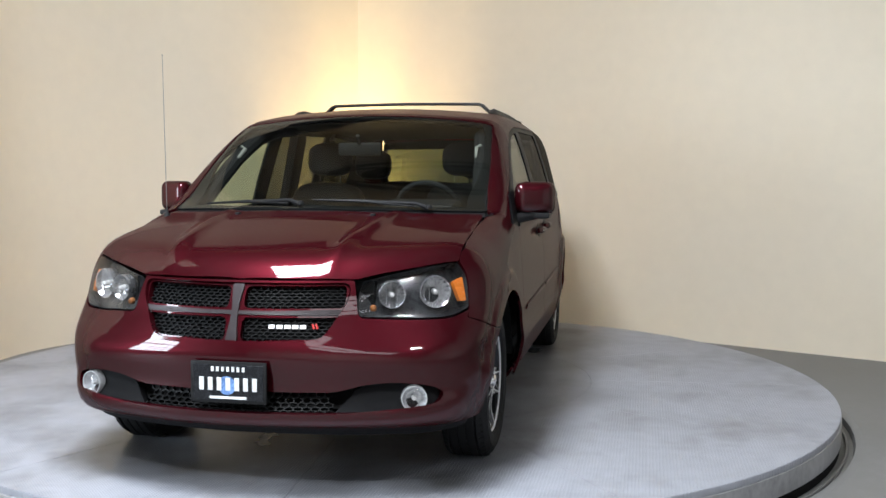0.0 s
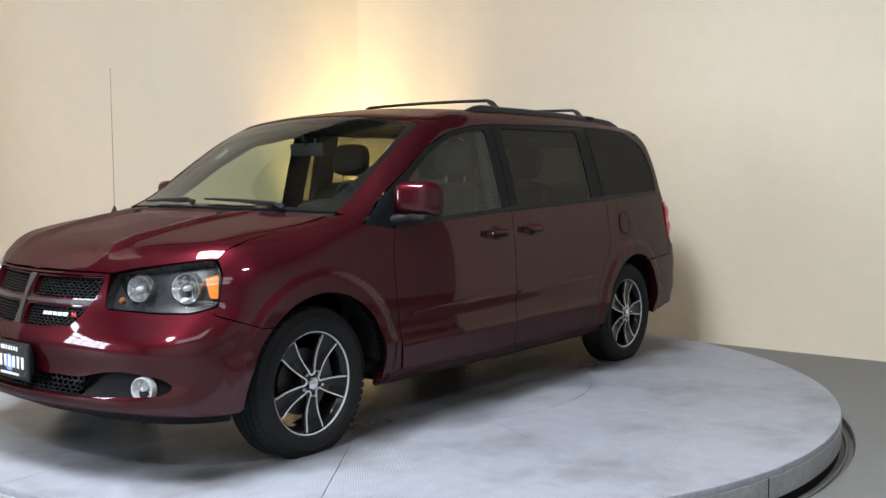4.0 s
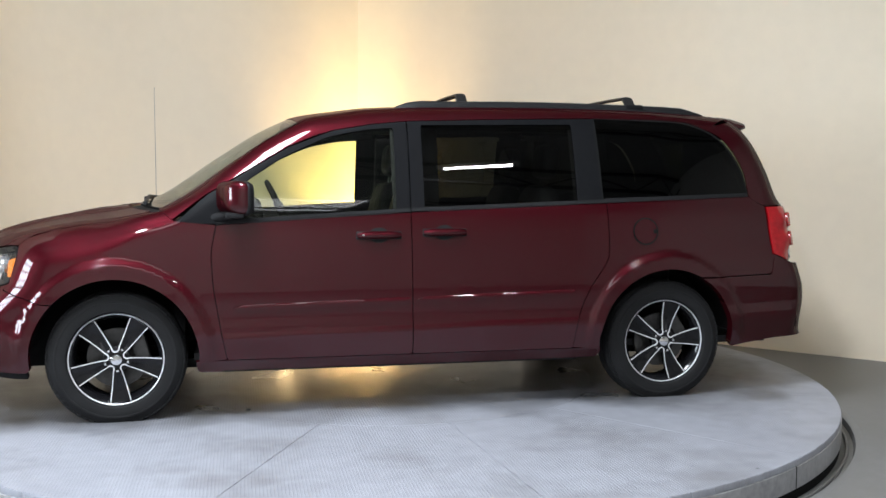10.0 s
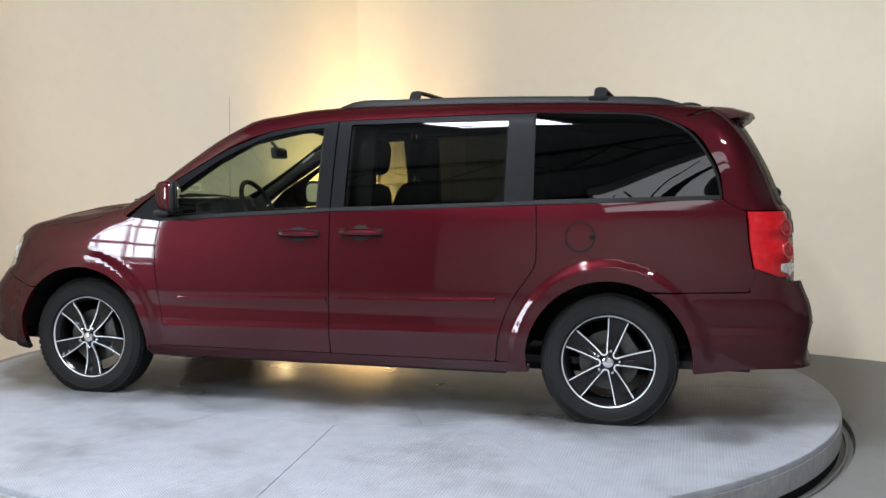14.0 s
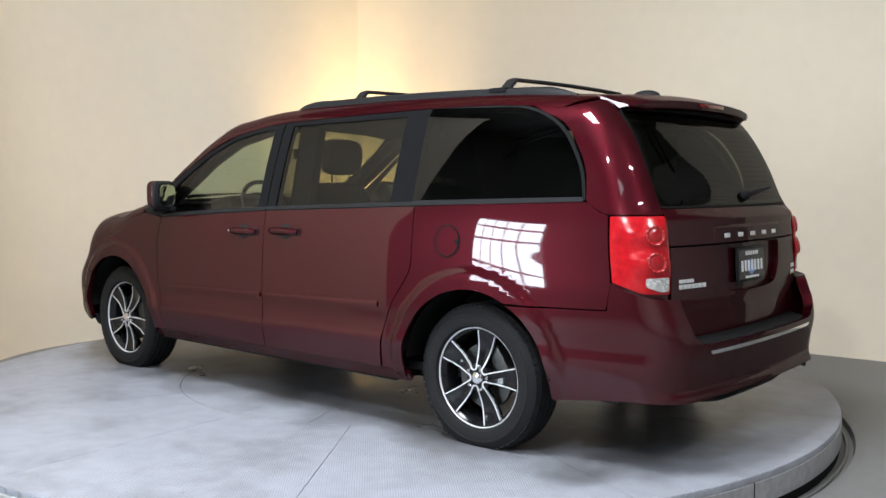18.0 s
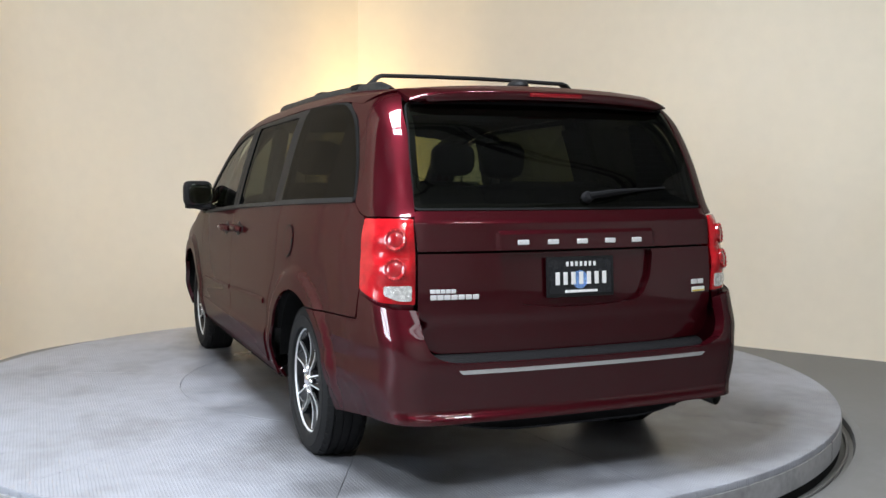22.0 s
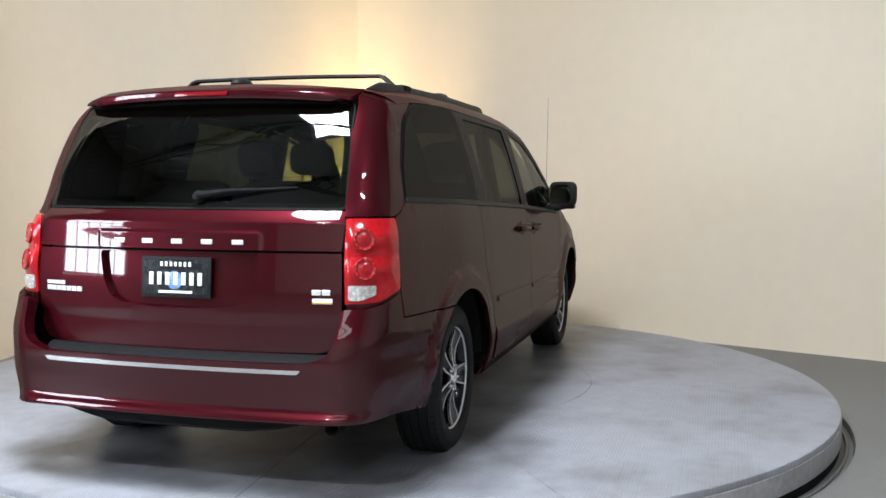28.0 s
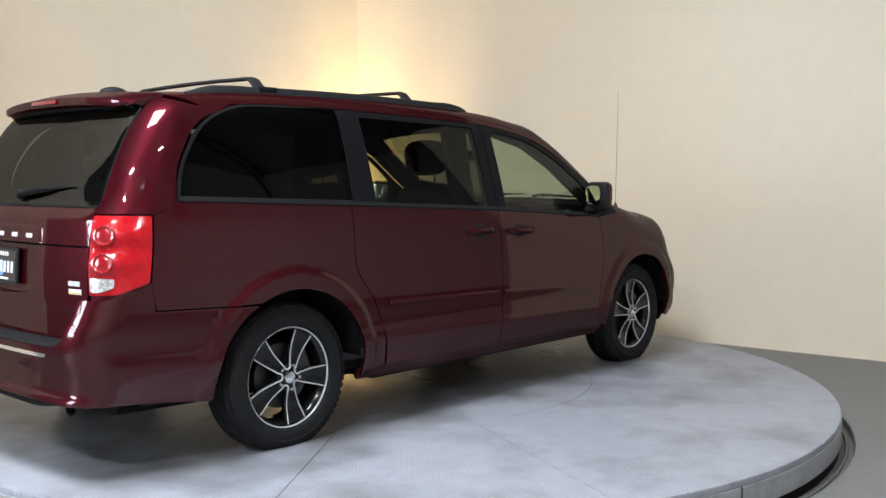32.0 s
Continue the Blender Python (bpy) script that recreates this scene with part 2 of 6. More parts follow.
# the curved backdrop wall, in two bent sheets that meet in an upright seam
def wall_line(u):
    """The wall's foot in plan: u runs from -1 (near end, beside the camera's left) through the seam at 0 to 1."""
    if u < 0:
        w = -u
        # the last points are an unseen extension, added to shade the deck's left from the window
        p = [(-0.86, 9.78), (-1.62, 9.32), (-2.70, 8.80), (-3.33, 8.05), (-3.52, 7.2), (-3.56, 6.3), (-3.58, 5.4), (-3.58, 4.4)]
    else:
        w = u
        p = [(-0.86, 9.78), (0.22, 9.50), (1.18, 9.22), (2.3, 8.40), (3.2, 7.72), (4.1, 7.1), (5.3, 6.4)]
    t = w * (len(p) - 1)
    i = min(int(t), len(p) - 2)
    t -= i
    q = [Vector(p[max(i - 1, 0)]), Vector(p[i]), Vector(p[i + 1]), Vector(p[min(i + 2, len(p) - 1)])]
    v = 0.5 * (2 * q[1] + (q[2] - q[0]) * t + (2 * q[0] - 5 * q[1] + 4 * q[2] - q[3]) * t * t + (3 * q[1] - q[0] - 3 * q[2] + q[3]) * t ** 3)
    return v


for name, sgn in (("wall_west", -1), ("wall_north", 1)):
    n = 60
    pts = [wall_line(sgn * i / n) for i in range(n + 1)]
    verts, faces = [], []
    mid = Vector(AXIS)
    for i, p in enumerate(pts):
        d = (pts[min(i + 1, n)] - pts[max(i - 1, 0)]).normalized()
        nrm = Vector((-d.y, d.x))
        if nrm.dot(p - mid) < 0:
            nrm = -nrm
        o = p + 0.1 * nrm
        verts += [(p.x, p.y, -0.31), (p.x, p.y, 4.6), (o.x, o.y, 4.6), (o.x, o.y, -0.31)]
    for i in range(n):
        for j in range(4):
            a, b = i * 4 + j, i * 4 + (j + 1) % 4
            faces.append((a, b, b + 4, a + 4))
    faces += [(0, 1, 2, 3), (n * 4, n * 4 + 1, n * 4 + 2, n * 4 + 3)]
    w = mesh_object(name, verts, faces, WALL)
    bm = bmesh.new()
    bm.from_mesh(w.data)
    bmesh.ops.recalc_face_normals(bm, faces=bm.faces)
    for f in bm.faces:
        f.smooth = True
    for e in bm.edges:
        if e.calc_face_angle(0) > 0.7:
            e.smooth = False
    bm.to_mesh(w.data)
    bm.free()
    tagged(w, "smooth cream painted curved backdrop wall behind the turntable", "wall", kind="structure")


def slab(name, x0, x1, y0, y1, z0, z1, mat, label="", cat="wall"):
    bm = bmesh.new()
    bm_box(bm, (x1 - x0, y1 - y0, z1 - z0), pose((x0 + x1) / 2, (y0 + y1) / 2, (z0 + z1) / 2))
    return tagged(part(name, bm, mat, None, smooth=False), label, cat, kind="structure")


# the hall round it, seen only as reflections
slab("wall_south", -7.0, 9.0, -7.2, -7.0, -0.35, 6.2, HALL, "grey panelled hall wall")
slab("wall_east", 9.0, 9.2, -7.2, 12.2, -0.35, 6.2, HALL, "grey panelled hall wall")
slab("wall_far", -7.0, 9.0, 12.0, 12.2, -0.35, 6.2, HALL, "grey panelled hall wall")
DOOR = (0.35, 2.45, 0.85, 3.50)
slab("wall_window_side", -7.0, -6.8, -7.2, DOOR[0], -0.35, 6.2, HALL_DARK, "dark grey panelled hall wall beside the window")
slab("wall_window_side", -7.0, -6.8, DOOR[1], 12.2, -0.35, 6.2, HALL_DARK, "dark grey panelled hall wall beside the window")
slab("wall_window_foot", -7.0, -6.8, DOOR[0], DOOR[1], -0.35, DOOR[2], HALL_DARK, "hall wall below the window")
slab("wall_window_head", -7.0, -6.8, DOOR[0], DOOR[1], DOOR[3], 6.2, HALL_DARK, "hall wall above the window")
slab("ceiling", -7.0, 9.0, -7.2, 12.2, 6.0, 6.2, HALL_ROOF, "dark roof deck of the hall", "ceiling")

# the hall window: stout rails, thin upright bars
hall_window = tagged(new("window_1"), "wide hall window with white glazing bars", "window", kind="structure")
for k in range(5):
    bm = bmesh.new()
    bm_box(bm, (0.06, 2.08, 0.09), pose(-6.84, 1.40, 0.91 + 0.6325 * k), 0.01, 1)
    part("rail", bm, WHITE_BAR, hall_window)
for k in range(4):
    for c in range(6):
        bm = bmesh.new()
        bm_box(bm, (0.045, 0.07 if c in (0, 5) else 0.03, 0.542), pose(-6.845, 0.40 + 0.40 * c, 1.226 + 0.6325 * k), 0.008, 1)
        part("glazing_bar", bm, WHITE_BAR, hall_window)
# roof trusses and strip light housings
for y in (-3.4, -0.6, 2.4, 6.6):
    tr = tagged(new("roof_truss"), "dark steel lattice truss under the hall roof", "truss", "roof trusses", "structure")
    for nm, z in (("top_chord", 5.9), ("bottom_chord", 5.25)):
        bm = bmesh.new()
        bm_box(bm, (15.8, 0.09, 0.09), pose(1.0, y, z), 0.008, 1)
        part(nm, bm, TRUSS, tr)
    for k in range(16):
        bm = bmesh.new()
        x = -6.6 + k
        bm_tube(bm, [(x, y, 5.25 if k % 2 else 5.9), (x + 1, y, 5.9 if k % 2 else 5.25)], 0.022, 6)
        part("web_bar", bm, TRUSS, tr)
for x, y, z, length in ((3.1, 0.15, 5.41, 1.1), (-2.4, -0.95, 5.41, 0.8)):
    turn = 26
    slant = Vector((math.cos(radians(turn)), math.sin(radians(turn)), 0))
    bm = bmesh.new()
    strip = tagged(new("strip_light"), "long white fluorescent strip light hung from the roof", "strip light", "strip lights")
    bm_box(bm, (length, 0.20, 0.06), pose(x, y, z, 0, 0, turn), 0.015, 2)
    part("housing", bm, WHITE_BAR, strip)
    for dx in (-0.4 * length, 0.4 * length):
        bm = bmesh.new()
        bm_tube(bm, [Vector((x, y, z + 0.02)) + dx * slant, Vector((x, y, 6.03)) + dx * slant], 0.008, 6)
        part("hanger", bm, TRUSS, strip)
# the second kerb is made up to frame the added fill lamp
for cx, cy, hw, hd in ((-1.45, 2.75, 0.80, 1.05), (0.5, -4.2, 2.26, 1.16)):
    bm = bmesh.new()
    for dx, dy, sx, sy in ((0, hd, 2 * hw + 0.1, 0.10), (0, -hd, 2 * hw + 0.1, 0.10), (hw, 0, 0.10, 2 * hd), (-hw, 0, 0.10, 2 * hd)):
        bm_box(bm, (sx, sy, 0.22), pose(cx + dx, cy + dy, 5.87))
    tagged(part("skylight", bm, WHITE_BAR, None, smooth=False), "rectangular kerb round a skylight or fill lamp in the hall roof", "skylight", "skylights", kind="structure")
# uplights on the floor behind the platform
for x, y, z in ((-0.82, 9.46, 0.30), (-1.50, 9.08, 0.60)):
    up = tagged(new("floor_lamp"), "small black uplight on a stand behind the turntable", "lamp", "uplights")
    up.matrix_basis = pose(x, y, FLOOR_Z)
    hz = z - FLOOR_Z
    bm = bmesh.new()
    bm_lathe(bm, [(0.0005, 0.0), (0.11, 0.0), (0.11, 0.012), (0.02, 0.02), (0.0005, 0.02)], 24, axis="Z")
    part("base", bm, TRUSS, up)
    bm = bmesh.new()
    bm_tube(bm, [(0, 0, 0.018), (0, 0, hz - 0.12)], 0.012, 10)
    part("pole", bm, TRUSS, up)
    bm = bmesh.new()
    bm_lathe(bm, [(0.0005, hz - 0.13), (0.03, hz - 0.13), (0.05, hz - 0.075), (0.07, hz - 0.06), (0.072, hz - 0.058), (0.046, hz - 0.07), (0.0005, hz - 0.09)], 24, axis="Z")
    part("head", bm, TRUSS, up)


# ---- the turntable ----
def tread_material():
    """Worn grey paint over tread plate: raised lozenges, scuffs, tyre dirt with the van's shade painted in, glossier
    where bare.
    """
    m = material("painted_tread_plate", (0.322, 0.333, 0.372), 0.36, 0.0, 1.1, 0.10, spec=0.25)
    nt = m.node_tree
    b = nt.nodes["Principled BSDF"]
    tc = nt.nodes.new("ShaderNodeTexCoord")
    sep = nt.nodes.new("ShaderNodeSeparateXYZ")
    nt.links.new(tc.outputs["Object"], sep.inputs[0])

    def op(kind, a, c, clamp=False):
        n = nt.nodes.new("ShaderNodeMath")
        n.operation, n.use_clamp = kind, clamp
        for i, v in enumerate((a, c)):
            if v is None:
                continue
            if isinstance(v, (int, float)):
                n.inputs[i].default_value = v
            else:
                nt.links.new(v, n.inputs[i])
        return n.outputs[0]

    k = 2 * math.pi / 0.021
    u = op("SINE", op("MULTIPLY", op("ADD", sep.outputs[0], sep.outputs[1]), k * 0.7), None)
    v = op("SINE", op("MULTIPLY", op("SUBTRACT", sep.outputs[0], sep.outputs[1]), k * 0.7), None)
    h = op("SUBTRACT", op("MULTIPLY", u, v), 0.35, True)
    bp = nt.nodes.new("ShaderNodeBump")
    bp.inputs["Strength"].default_value, bp.inputs["Distance"].default_value = 0.9, 0.006
    nt.links.new(h, bp.inputs["Height"])
    nt.links.new(bp.outputs["Normal"], b.inputs["Normal"])
    # dirt: large soft stains and small dark spots
    old = b.inputs["Base Color"].links[0].from_socket
    n1 = nt.nodes.new("ShaderNodeTexNoise")
    n1.inputs["Scale"].default_value, n1.inputs["Detail"].default_value, n1.inputs["Roughness"].default_value = 1.5, 6, 0.6
    nt.links.new(tc.outputs["Object"], n1.inputs["Vector"])
    st = nt.nodes.new("ShaderNodeMapRange")
    st.inputs["From Min"].default_value, st.inputs["From Max"].default_value = 0.49, 0.68
    st.inputs["To Max"].default_value = 0.5
    nt.links.new(n1.outputs["Fac"], st.inputs["Value"])
    mx = nt.nodes.new("ShaderNodeMix")
    mx.data_type = "RGBA"
    nt.links.new(st.outputs[0], mx.inputs["Factor"])
    nt.links.new(old, mx.inputs["A"])
    mx.inputs["B"].default_value = (0.12, 0.115, 0.11, 1)
    # drip stains, tyre dirt and the van's shade put into the colour, and small dark chips
    n2 = nt.nodes.new("ShaderNodeTexNoise")
    n2.inputs["Scale"].default_value, n2.inputs["Detail"].default_value, n2.inputs["Roughness"].default_value = 2.0, 5, 0.5
    nt.links.new(tc.outputs["Object"], n2.inputs["Vector"])
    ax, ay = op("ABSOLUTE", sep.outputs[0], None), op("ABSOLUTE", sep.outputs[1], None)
    footprint = op("MULTIPLY", op("MULTIPLY", op("SUBTRACT", 1.35, ay), 2.0, True), op("MULTIPLY", op("SUBTRACT", 2.55, ax), 2.5, True))
    dirt_and_shade = op("MULTIPLY", op("SUBTRACT", op("ADD", n2.outputs["Fac"], op("MULTIPLY", footprint, 0.42)), 0.64), 2.6, True)
    vo = nt.nodes.new("ShaderNodeTexVoronoi")
    vo.inputs["Scale"].default_value = 3.3
    nt.links.new(tc.outputs["Object"], vo.inputs["Vector"])
    vs = nt.nodes.new("ShaderNodeSeparateColor")
    nt.links.new(vo.outputs["Color"], vs.inputs[0])
    chip = op("MULTIPLY", op("LESS_THAN", vo.outputs["Distance"], op("MULTIPLY", vs.outputs[1], 0.04)), op("GREATER_THAN", vs.outputs[0], 0.55))
    last = mx.outputs["Result"]
    for fac, col in ((op("MULTIPLY", dirt_and_shade, 0.82), (0.062, 0.060, 0.058, 1)), (op("MULTIPLY", chip, 0.8), (0.03, 0.03, 0.03, 1))):
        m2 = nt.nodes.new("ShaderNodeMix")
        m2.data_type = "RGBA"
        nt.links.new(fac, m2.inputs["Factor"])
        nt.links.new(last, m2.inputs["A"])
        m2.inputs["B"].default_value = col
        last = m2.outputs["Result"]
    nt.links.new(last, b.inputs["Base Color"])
    # the paint is worn to bare, glossier steel where cars stand
    bare = op("MULTIPLY", op("SUBTRACT", op("ADD", n2.outputs["Fac"], op("MULTIPLY", footprint, 0.5)), 0.58), 1.3, True)
    nt.links.new(op("MULTIPLY", bare, 0.55), b.inputs["Metallic"])
    nt.links.new(op("SUBTRACT", 0.42, op("MULTIPLY", bare, 0.20)), b.inputs["Roughness"])
    return m


TREAD = tread_material()
EDGE_BAND = material("scuffed_grey_skirt", (0.36, 0.36, 0.37), 0.4, 0.2, 3.0, 0.25, 0.05, 80)
TABLE_R = 2.748
turntable = tagged(new("turntable"), "round grey painted tread-plate turntable under the minivan", "turntable")
bm = bmesh.new()
bm_lathe(bm, [(0.02, -0.012), (TABLE_R - 0.004, -0.012), (TABLE_R - 0.004, -0.20), (0.02, -0.20)], 128, axis="Z")
part("deck", bm, DARK, turntable)


def plate_piece(r0, r1, a0, a1, gap=0.0034, z=0.0):
    """One flat plate between two radii and two angles, with a small bevel to its joints."""
    n = max(3, int((a1 - a0) / 3))
    out, inn = [], []
    for i in range(n + 1):
        a = radians(a0 + (a1 - a0) * i / n)
        for lst, r in ((out, r1 - gap * 0.25), (inn, r0 + gap * 0.25)):
            if r < 0.03:
                continue
            s = 0.0
            if i == 0:
                s = gap / 2 / r
            if i == n:
                s = -gap / 2 / r
            lst.append((r * math.cos(a + s), r * math.sin(a + s)))
    loop = out + (inn[::-1] if inn else [(0.0, 0.0)])
    verts = [(x, y, z) for x, y in loop] + [(x, y, z - 0.011) for x, y in loop]
    k = len(loop)
    faces = []
    if inn:
        faces = [(i, i + 1, 2 * n - i, 2 * n + 1 - i) for i in range(n)]
    else:
        faces = [tuple(range(k))]
    faces += [(i, k + i, k + (i + 1) % k, (i + 1) % k) for i in range(k)]
    return verts, faces


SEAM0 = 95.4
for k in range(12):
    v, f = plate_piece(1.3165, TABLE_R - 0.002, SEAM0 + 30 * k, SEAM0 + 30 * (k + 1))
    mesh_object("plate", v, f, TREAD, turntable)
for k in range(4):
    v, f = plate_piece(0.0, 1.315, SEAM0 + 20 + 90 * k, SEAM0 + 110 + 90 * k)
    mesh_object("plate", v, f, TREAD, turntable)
bm = bmesh.new()
bm_lathe(bm, [(TABLE_R - 0.004, -0.012), (TABLE_R - 0.003, -0.002), (TABLE_R - 0.001, -0.0025), (TABLE_R, -0.005), (TABLE_R, -0.03)], 160, axis="Z")
part("rim", bm, TREAD, turntable, "grey painted outer rim")
for k in range(8):
    n = 16
    vs, fs = [], []
    for i in range(n + 1):
        a = radians(124 + 45 * k + 0.1 + (45 - 0.2) * i / n)
        c, s = math.cos(a), math.sin(a)
        for r, z in ((TABLE_R - 0.001, -0.031), (TABLE_R + 0.004, -0.034), (TABLE_R + 0.004, -0.135), (TABLE_R - 0.001, -0.138)):
            vs.append((r * c, r * s, z))
    for i in range(n):
        for j in range(3):
            fs.append((4 * i + j, 4 * i + j + 1, 4 * i + j + 5, 4 * i + j + 4))
    mesh_object("skirt", vs, fs, EDGE_BAND, turntable)


# ---- the minivan's form: one smooth solid, cut into panels ----
def monotone(xs, ys):
    """A smooth curve through a few knots, without overshoot."""
    xs, ys = np.array(xs, float), np.array(ys, float)
    h, d = np.diff(xs), np.diff(ys) / np.diff(xs)
    m = np.zeros(len(xs))
    for i in range(1, len(xs) - 1):
        if d[i - 1] * d[i] > 0:
            w1, w2 = 2 * h[i] + h[i - 1], h[i] + 2 * h[i - 1]
            m[i] = (w1 + w2) / (w1 / d[i - 1] + w2 / d[i])
    m[0], m[-1] = d[0], d[-1]

    def f(x):
        x = np.clip(np.asarray(x, float), xs[0], xs[-1])
        i = np.clip(np.searchsorted(xs, x) - 1, 0, len(xs) - 2)
        t = (x - xs[i]) / h[i]
        return (2 * t ** 3 - 3 * t ** 2 + 1) * ys[i] + (t ** 3 - 2 * t ** 2 + t) * h[i] * m[i] + (3 * t ** 2 - 2 * t ** 3) * ys[i + 1] + (t ** 3 - t ** 2) * h[i] * m[i + 1]

    return f


def step(a, b, x):
    t = np.clip((np.asarray(x, float) - a) / (b - a), 0, 1)
    return t * t * (3 - 2 * t)


def smax(a, b, k):
    h = np.maximum(k - np.abs(a - b), 0) / k
    return np.maximum(a, b) + h * h * k * 0.25


WX, WZ, WR = 1.54, 0.36, 0.357
side_z = monotone([0.20, 0.30, 0.40, 0.50, 0.58, 0.66, 0.85, 1.00, 1.10, 1.16, 1.20, 1.40, 1.60, 1.68, 1.80],
                  [0.900, 0.940, 0.966, 0.982, 0.978, 0.982, 0.975, 0.962, 0.948, 0.935, 0.925, 0.868, 0.800, 0.765, 0.70])
front_taper = monotone([1.2, 1.7, 1.95, 2.15, 2.35, 2.6], [0.0, 0.008, 0.03, 0.075, 0.16, 0.34])
rear_taper = monotone([-2.7, -2.45, -2.2, -1.9, -1.5, -1.0], [0.29, 0.175, 0.105, 0.055, 0.012, 0.0])
top_x = monotone([-2.7, -2.35, -2.15, -1.9, -1.4, -0.8, -0.2, 0.15, 0.40, 0.58, 0.76, 1.05, 1.36, 1.50, 1.60, 1.75, 1.92, 2.10, 2.27, 2.38, 2.48, 2.60],
                 [1.59, 1.680, 1.707, 1.730, 1.756, 1.764, 1.756, 1.741, 1.711, 1.680, 1.603, 1.422, 1.215, 1.157, 1.144, 1.124, 1.09, 1.050, 1.000, 0.955, 0.89, 0.80])
nose_z = monotone([0.15, 0.29, 0.345, 0.385, 0.46, 0.60, 0.68, 0.78, 0.88, 0.95, 1.2], [2.33, 2.42, 2.495, 2.505, 2.468, 2.495, 2.475, 2.44, 2.415, 2.40, 2.36])
tail_z = monotone([0.3, 0.62, 0.85, 1.04, 1.10, 1.128, 1.139, 1.185, 1.205, 1.36, 1.60, 1.75], [-2.48, -2.507, -2.506, -2.492, -2.487, -2.4848, -2.479, -2.4425, -2.4315, -2.364, -2.232, -2.147])
bump_z = monotone([0.15, 0.30, 0.335, 0.365, 0.39, 0.46, 0.58, 0.66, 0.74, 0.9], [-2.40, -2.51, -2.594, -2.596, -2.576, -2.580, -2.598, -2.59, -2.56, -2.5])


def solid(x, y, z, bumper=False):
    """Below zero inside the body, above zero outside."""
    ay = np.abs(y)
    flare = 0.0
    for wx in (WX, -WX):
        r = np.hypot(x - wx, (z - WZ) * 0.97)
        flare = flare + 0.017 * step(0.525, 0.475, r) * step(0.2, 0.5, z)
    up = step(1.15, 1.6, z)
    s = ay - (side_z(z) + flare - front_taper(x) - rear_taper(x) * (0.80 + 0.11 * step(0.8, 1.0, z) - 0.33 * up))
    shift = 0.20 * step(0.1, 0.75, x) * step(1.9, 1.35, x) + 0.06 * step(1.9, 2.3, x)
    crown = 0.085 - 0.05 * step(0.3, 0.8, x) + 0.045 * step(1.3, 1.7, x)
    t = (z - top_x(x + shift * ay ** 2) + crown * ay ** 2) * 0.9
    # hood creases
    t = t - 0.015 * np.exp(-((ay - 0.43 - 0.1 * (1.5 - x)) / 0.036) ** 2) * step(1.35, 1.6, x) * step(2.45, 2.1, x)
    q = (0.30 + 0.15 * step(0.55, 0.8, z)) * ay ** 2
    f = (x - nose_z(z) + q) * 0.95
    rr = bump_z(z) if bumper else tail_z(z)
    e = (rr + (0.10 if bumper else 0.15) * ay ** 2.4 - x) * 0.95
    g = smax(s, t, 0.10 + 0.10 * step(1.3, 1.8, x))
    g = smax(g, f, 0.16)
    return smax(g, e, 0.12 + 0.02 * step(0.9, 1.1, z))


def ray_to_skin(o, d, reach=1.8, bumper=False):
    """From points inside, along directions, to the skin."""
    lo, hi = np.zeros(len(o)), np.full(len(o), reach)
    for _ in range(30):
        m = (lo + hi) / 2
        p = o + d * m[:, None]
        inside = solid(p[:, 0], p[:, 1], p[:, 2], bumper) < 0
        lo, hi = np.where(inside, m, lo), np.where(inside, hi, m)
    return o + d * lo[:, None]


def skin_normal(p, bumper=False):
    e = 0.004
    g = np.stack([solid(*(p + e * np.eye(3)[i]).T, bumper) - solid(*(p - e * np.eye(3)[i]).T, bumper) for i in range(3)], 1)
    return g / np.maximum(np.linalg.norm(g, axis=1), 1e-9)[:, None]


# charts: flat (u, v) to a ray
def chart_side(uv, sgn=1):
    return np.stack([uv[:, 0], 0 * uv[:, 0], uv[:, 1]], 1), np.tile([0.0, sgn, 0.0], (len(uv), 1))


def chart_top(uv, sgn=1):
    return np.stack([uv[:, 0], uv[:, 1] * sgn, 0 * uv[:, 0] + 0.75], 1), np.tile([0.0, 0.0, 1.0], (len(uv), 1))


def chart_over(uv, sgn=1):
    """Round a lengthwise axis at height 1: u = x, v = angle from upright, in units of 0.8 rad-metres."""
    a = uv[:, 1] / 0.8
    return np.stack([uv[:, 0], 0 * a, 0 * a + 1.0], 1), np.stack([0 * a, sgn * np.sin(a), np.cos(a)], 1)


def chart_post(cx, cy):
    """Round an upright axis: u = angle times 1 metre from the axis's +x side, v = z."""
    def c(uv, sgn=1):
        a = uv[:, 0]
        return np.stack([0 * a + cx, 0 * a + cy * sgn, uv[:, 1]], 1), np.stack([np.cos(a), sgn * np.sin(a), 0 * a], 1)
    c.u = lambda x, y: math.atan2(y - cy, x - cx) % (2 * math.pi) if cx < 0 else math.atan2(y - cy, x - cx)
    return c


FRONT = chart_post(1.35, 0.0)
REAR = chart_post(-1.35, 0.0)
CORNER = chart_post(-1.65, 0.25)


def over(x, y):
    """The (u, v) of chart_over for a place (x, y) seen from above."""
    p = ray_to_skin(np.array([[x, y, 0.8]]), np.array([[0, 0, 1.0]]))[0]
    return (x, 0.8 * math.atan2(abs(y), p[2] - 1.0))


def over_side(x, z):
    """The (u, v) of chart_over for a place (x, z) seen from the side."""
    p = ray_to_skin(np.array([[x, 0.0, z]]), np.array([[0, 1.0, 0]]))[0]
    return (x, 0.8 * math.atan2(p[1], z - 1.0))


def side_y(x, z, bumper=False):
    """The half-width of the skin at (x, z)."""
    return ray_to_skin(np.array([[x, 0.0, z]]), np.array([[0, 1.0, 0]]), bumper=bumper)[0][1]


